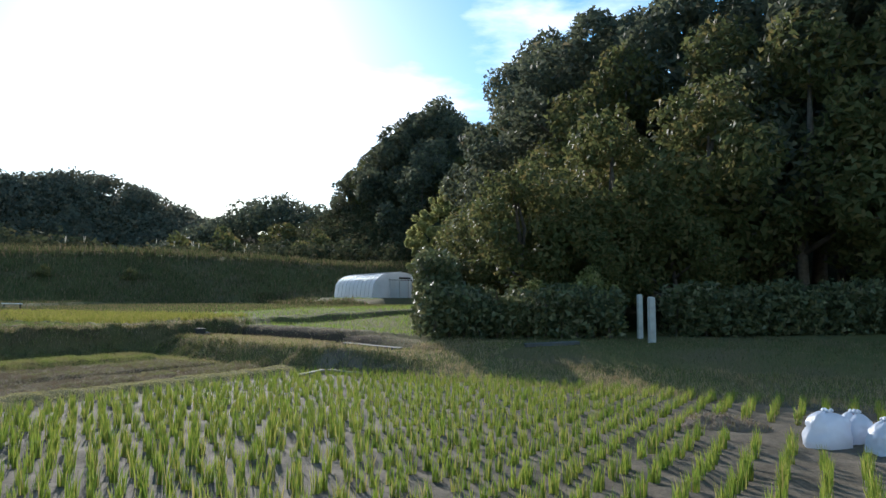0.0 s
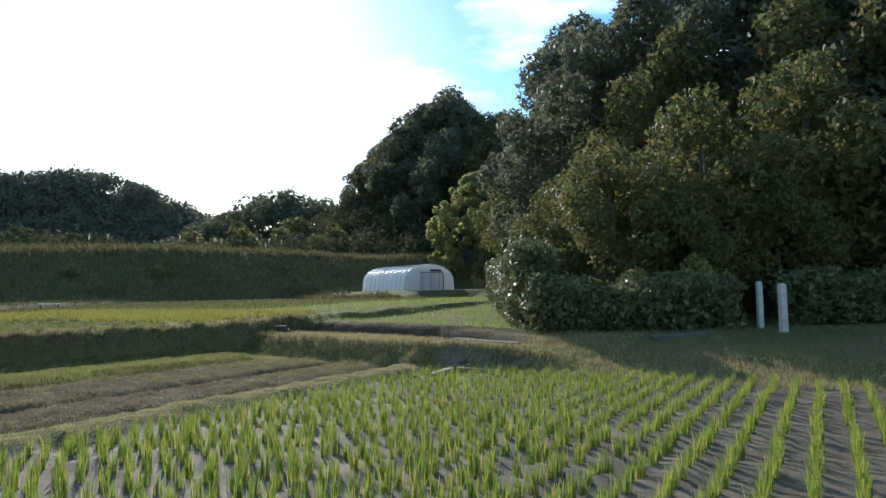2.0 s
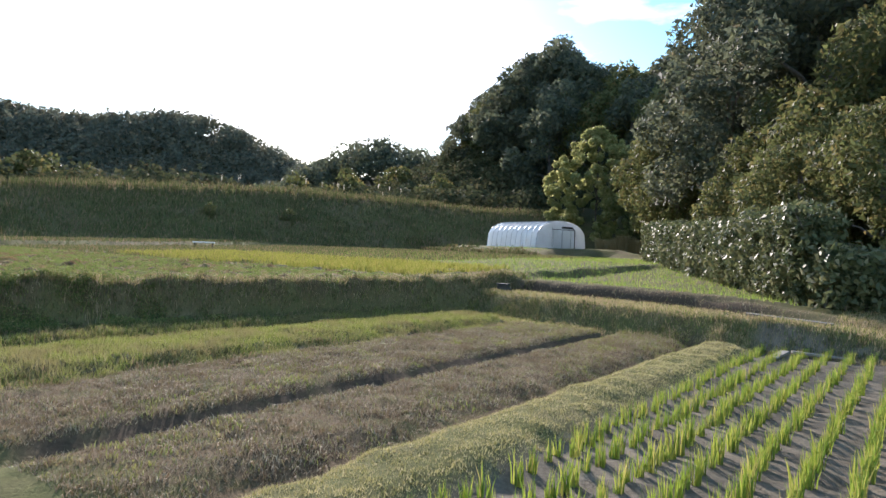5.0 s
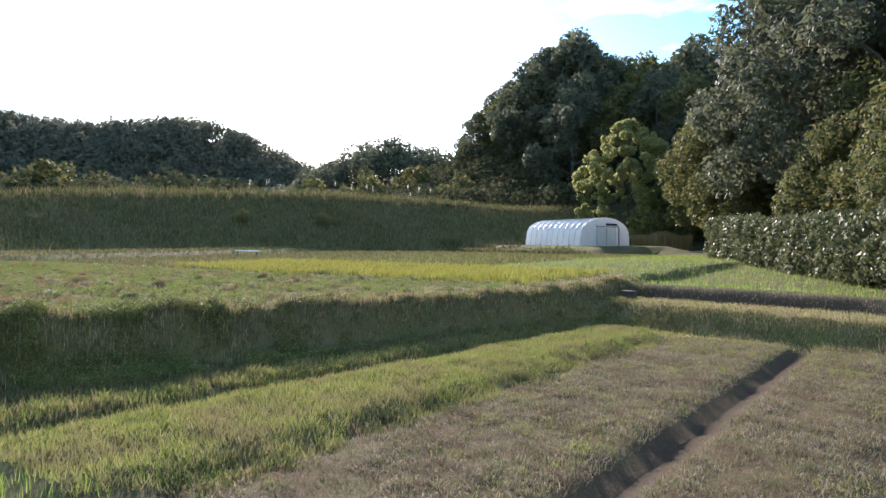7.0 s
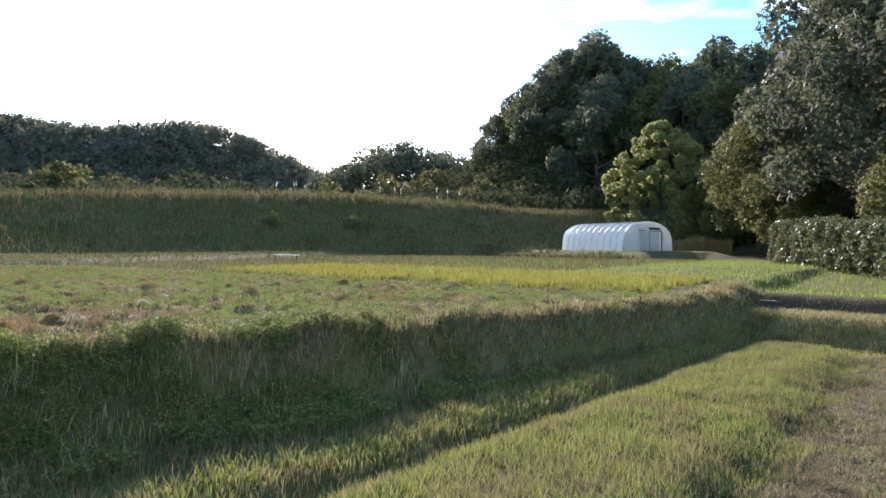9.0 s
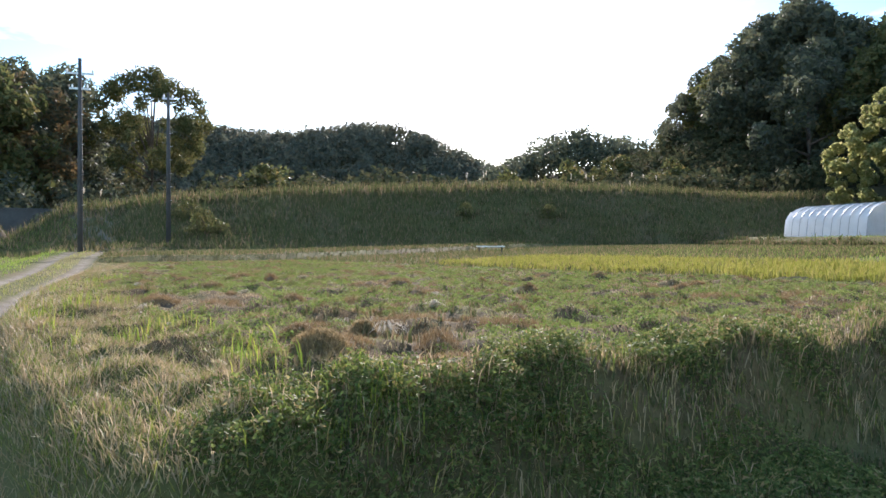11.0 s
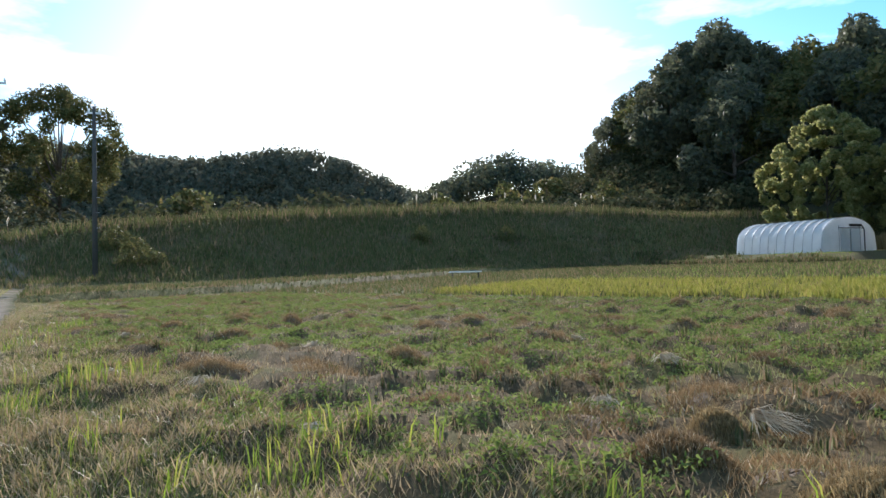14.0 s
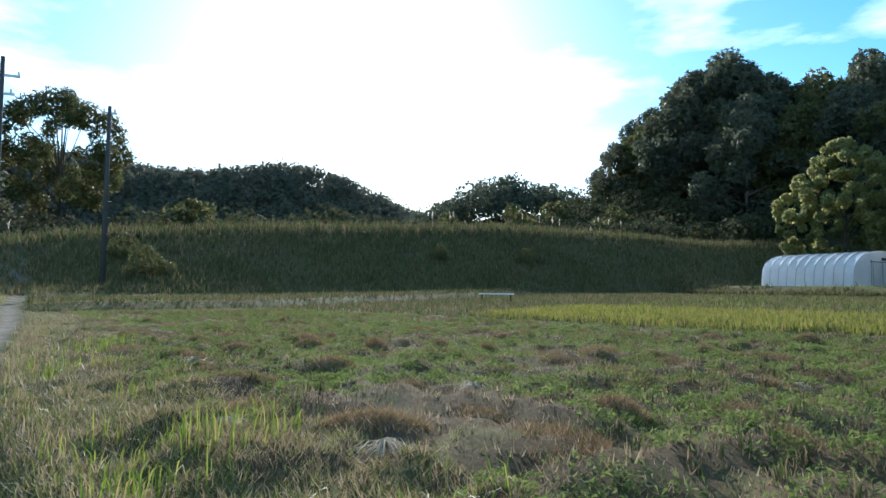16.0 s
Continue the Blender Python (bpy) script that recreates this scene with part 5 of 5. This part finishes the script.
def build_mound():
    v, f = [], []
    rings, sides = 9, 26
    for i in range(rings + 1):
        for k in range(sides):
            a = 6.283 * k / sides
            r = i / rings
            j = 0.16 * noise.noise(Vector((math.cos(a) * 2.2, math.sin(a) * 2.2, r * 4)))
            v.append((0.78 * r * math.cos(a) * (1 + j), 0.5 * r * math.sin(a) * (1 + j), 0.24 * (1 - r * r) * (1 + 1.2 * j) + 0.05 * noise.noise(Vector((r * 7 * math.cos(a), r * 7 * math.sin(a), 5))) - 0.03))
    for i in range(rings):
        for k in range(sides):
            p, q = i * sides + k, i * sides + (k + 1) % sides
            f.append((p, q, q + sides, p + sides))
    ob = new("soil_mound", mesh_np("soil_mound", v, f, M_SOIL, smooth=True))
    ob.matrix_basis = pose(4.15, 9.95, -0.15, 0, 0, -20)
    tagged(ob, "low mound of grey brown soil and straw in the paddy", "mound")
    n = 700
    a, r = RNG.uniform(0, 6.28, n), np.sqrt(RNG.uniform(0, 1, n))
    x, y, z = 0.76 * r * np.cos(a), 0.48 * r * np.sin(a), 0.22 * (1 - r * r)
    o = new("mound_straw", mesh_np("mound_straw", *blades(x, y, z, RNG.uniform(0.04, 0.1, n), 0.008, 1.6), M_STUBBLE))
    o.parent = ob


build_mound()

# ---- boards, slabs, poles ----


def board(p0, p1, width, thick, mat, name, label, category, lift=0.0):
    d = Vector(p1) - Vector(p0)
    bm = box_bm((d.length, width, thick), (0, 0, 0), 0.006)
    for v in bm.verts:
        v.co.z += 0.006 * noise.noise(v.co * 3)
    me = bpy.data.meshes.new(name)
    bm.to_mesh(me)
    bm.free()
    me.materials.append(mat)
    ob = new(name, me)
    q = d.to_track_quat("X", "Z")
    ob.matrix_basis = Matrix.Translation((Vector(p0) + Vector(p1)) / 2 + Vector((0, 0, lift))) @ q.to_matrix().to_4x4()
    tagged(ob, label, category)


board((-2.73, 14.85, 0.000), (-2.35, 15.41, 0.060), 0.14, 0.04, M_PLANK, "plank", "grey weathered plank at the paddy inlet", "plank")
board((-2.25, 15.41, 0.060), (-1.33, 15.40, 0.000), 0.10, 0.04, M_PLANK, "plank", "grey weathered plank edging the paddy", "plank")
board((-2.4, 17.75, gz(-2.4, 17.75) + 0.03), (-0.9, 17.3, gz(-0.9, 17.3) + 0.04), 0.3, 0.07, M_WALL, "slab", "pale concrete slab over the field channel", "slab")
board((2.1, 17.4, gz(2.1, 17.4) + 0.03), (3.4, 17.5, gz(3.4, 17.5) + 0.03), 0.35, 0.08, M_WALL, "slab", "grey stone slab lying in the hedge's shade", "slab")


def utility_pole(x, y, height, arms, label):
    e = thing("utility_pole", label, "utility pole", (x, y, gz(x, y)))
    part("pole", tubes_bm([([(0, 0, -0.5), (0, 0, height * 0.5), (0, 0, height)], [0.125, 0.105, 0.075])], 12), M_POLE, e, smooth=True)
    for z, w, ang in arms:
        q = Euler((0, 0, radians(ang))).to_matrix()
        arm = part("crossarm", box_bm((w, 0.09, 0.09), (0, 0.0, z), 0.01, None), M_STEEL, e)
        arm.rotation_euler = (0, 0, radians(ang))
        for k in (-0.45, 0, 0.45) if w > 1 else (-0.35, 0.35):
            p = q @ Vector((k * w, 0, 0))
            part("insulator", tubes_bm([([(p.x, p.y, z + 0.04), (p.x, p.y, z + 0.12), (p.x, p.y, z + 0.2)], [0.03, 0.05, 0.025])], 8), M_WHITE, e)
    for k in range(8):
        part("step_bolt", tubes_bm([([(0.1, 0, 2.2 + k * 0.7), (0.28, 0, 2.2 + k * 0.7)], [0.012, 0.012])], 5), M_STEEL, e)
    return e


utility_pole(-42.7, 28.85, 9.0, [(8.3, 1.2, 40), (7.6, 0.9, 40)], "tall grey utility pole beside the cart track")
utility_pole(-42.0, 33.4, 7.8, [(7.5, 0.6, 40)], "tall grey utility pole below the embankment")
utility_pole(-63.6, 31.3, 10.0, [(9.2, 1.1, 60)], "grey utility pole standing in the far grass")

# low white rail before the embankment
rail = thing("white_rail", "low white horizontal rail on two posts before the embankment", "rail", (-25.6, 37.4, gz(-25.6, 37.4)), turn=-20)
part("bar", box_bm((1.7, 0.10, 0.06), (0, 0, 0.36), 0.012), M_WHITE, rail)
for k in (-0.7, 0.7):
    part("post", box_bm((0.05, 0.05, 0.5), (k, 0, 0.08), 0.008), M_DARK, rail)

# long low grey wall at the foot of the left wood
wall = thing("block_wall", "long low grey block wall below the wood", "wall", (-68, 40.5, 0), turn=57)
part("wall", box_bm((17, 0.35, 3.4), (0, 0, 2.5), 0.02), M_WALL, wall)
part("coping", box_bm((17.1, 0.48, 0.16), (0, 0, 4.28), 0.02), M_WALL, wall)

# straw stack beside the far grass
stack = thing("straw_stack", "dark brown conical straw stack on the grass", "straw stack", (-52.9, 31.0, gz(-52.9, 31.0)))
sv, st = [], []
for i in range(9):
    r = [0.75, 0.8, 0.82, 0.78, 0.66, 0.5, 0.32, 0.15, 0.04][i]
    for k in range(18):
        a = 6.283 * k / 18
        w = 1 + 0.12 * noise.noise(Vector((math.cos(a) * 3, math.sin(a) * 3, i)))
        sv.append((r * w * math.cos(a), r * w * math.sin(a), -0.1 + i * 0.21))
for i in range(8):
    for k in range(18):
        p, q = i * 18 + k, i * 18 + (k + 1) % 18
        st.append((p, q, q + 18, p + 18))
part("stack", mesh_np("stack", sv, st, M_SOIL, smooth=True), M_SOIL, stack)
sa, sh = RNG.uniform(0, 6.28, 900), RNG.uniform(0.05, 1.55, 900)
sr = np.interp(sh, [0, .4, .9, 1.3, 1.6], [.78, .82, .62, .3, .05])
part("straw", mesh_np("straw", *blades(sr * np.cos(sa), sr * np.sin(sa), sh, RNG.uniform(0.1, 0.25, 900), 0.015, 1.4), M_WEED), M_WEED, stack)

# culvert block where the channel meets the field bank
culvert = thing("culvert", "small dark concrete culvert block at the channel end", "culvert", (-7.7, 21.42, gz(-7.7, 21.42) - 0.02), turn=-30)
part("headwall", box_bm((0.30, 0.2, 0.36), (0, 0, 0.02), 0.02), M_CULVERT, culvert)
part("pipe", tubes_bm([([(0, -0.14, 0.06), (0, 0.3, 0.06)], [0.08, 0.08])], 14), M_DARK, culvert)
part("cap", box_bm((0.34, 0.24, 0.045), (0, 0, 0.222), 0.012), M_CULVERT, culvert)
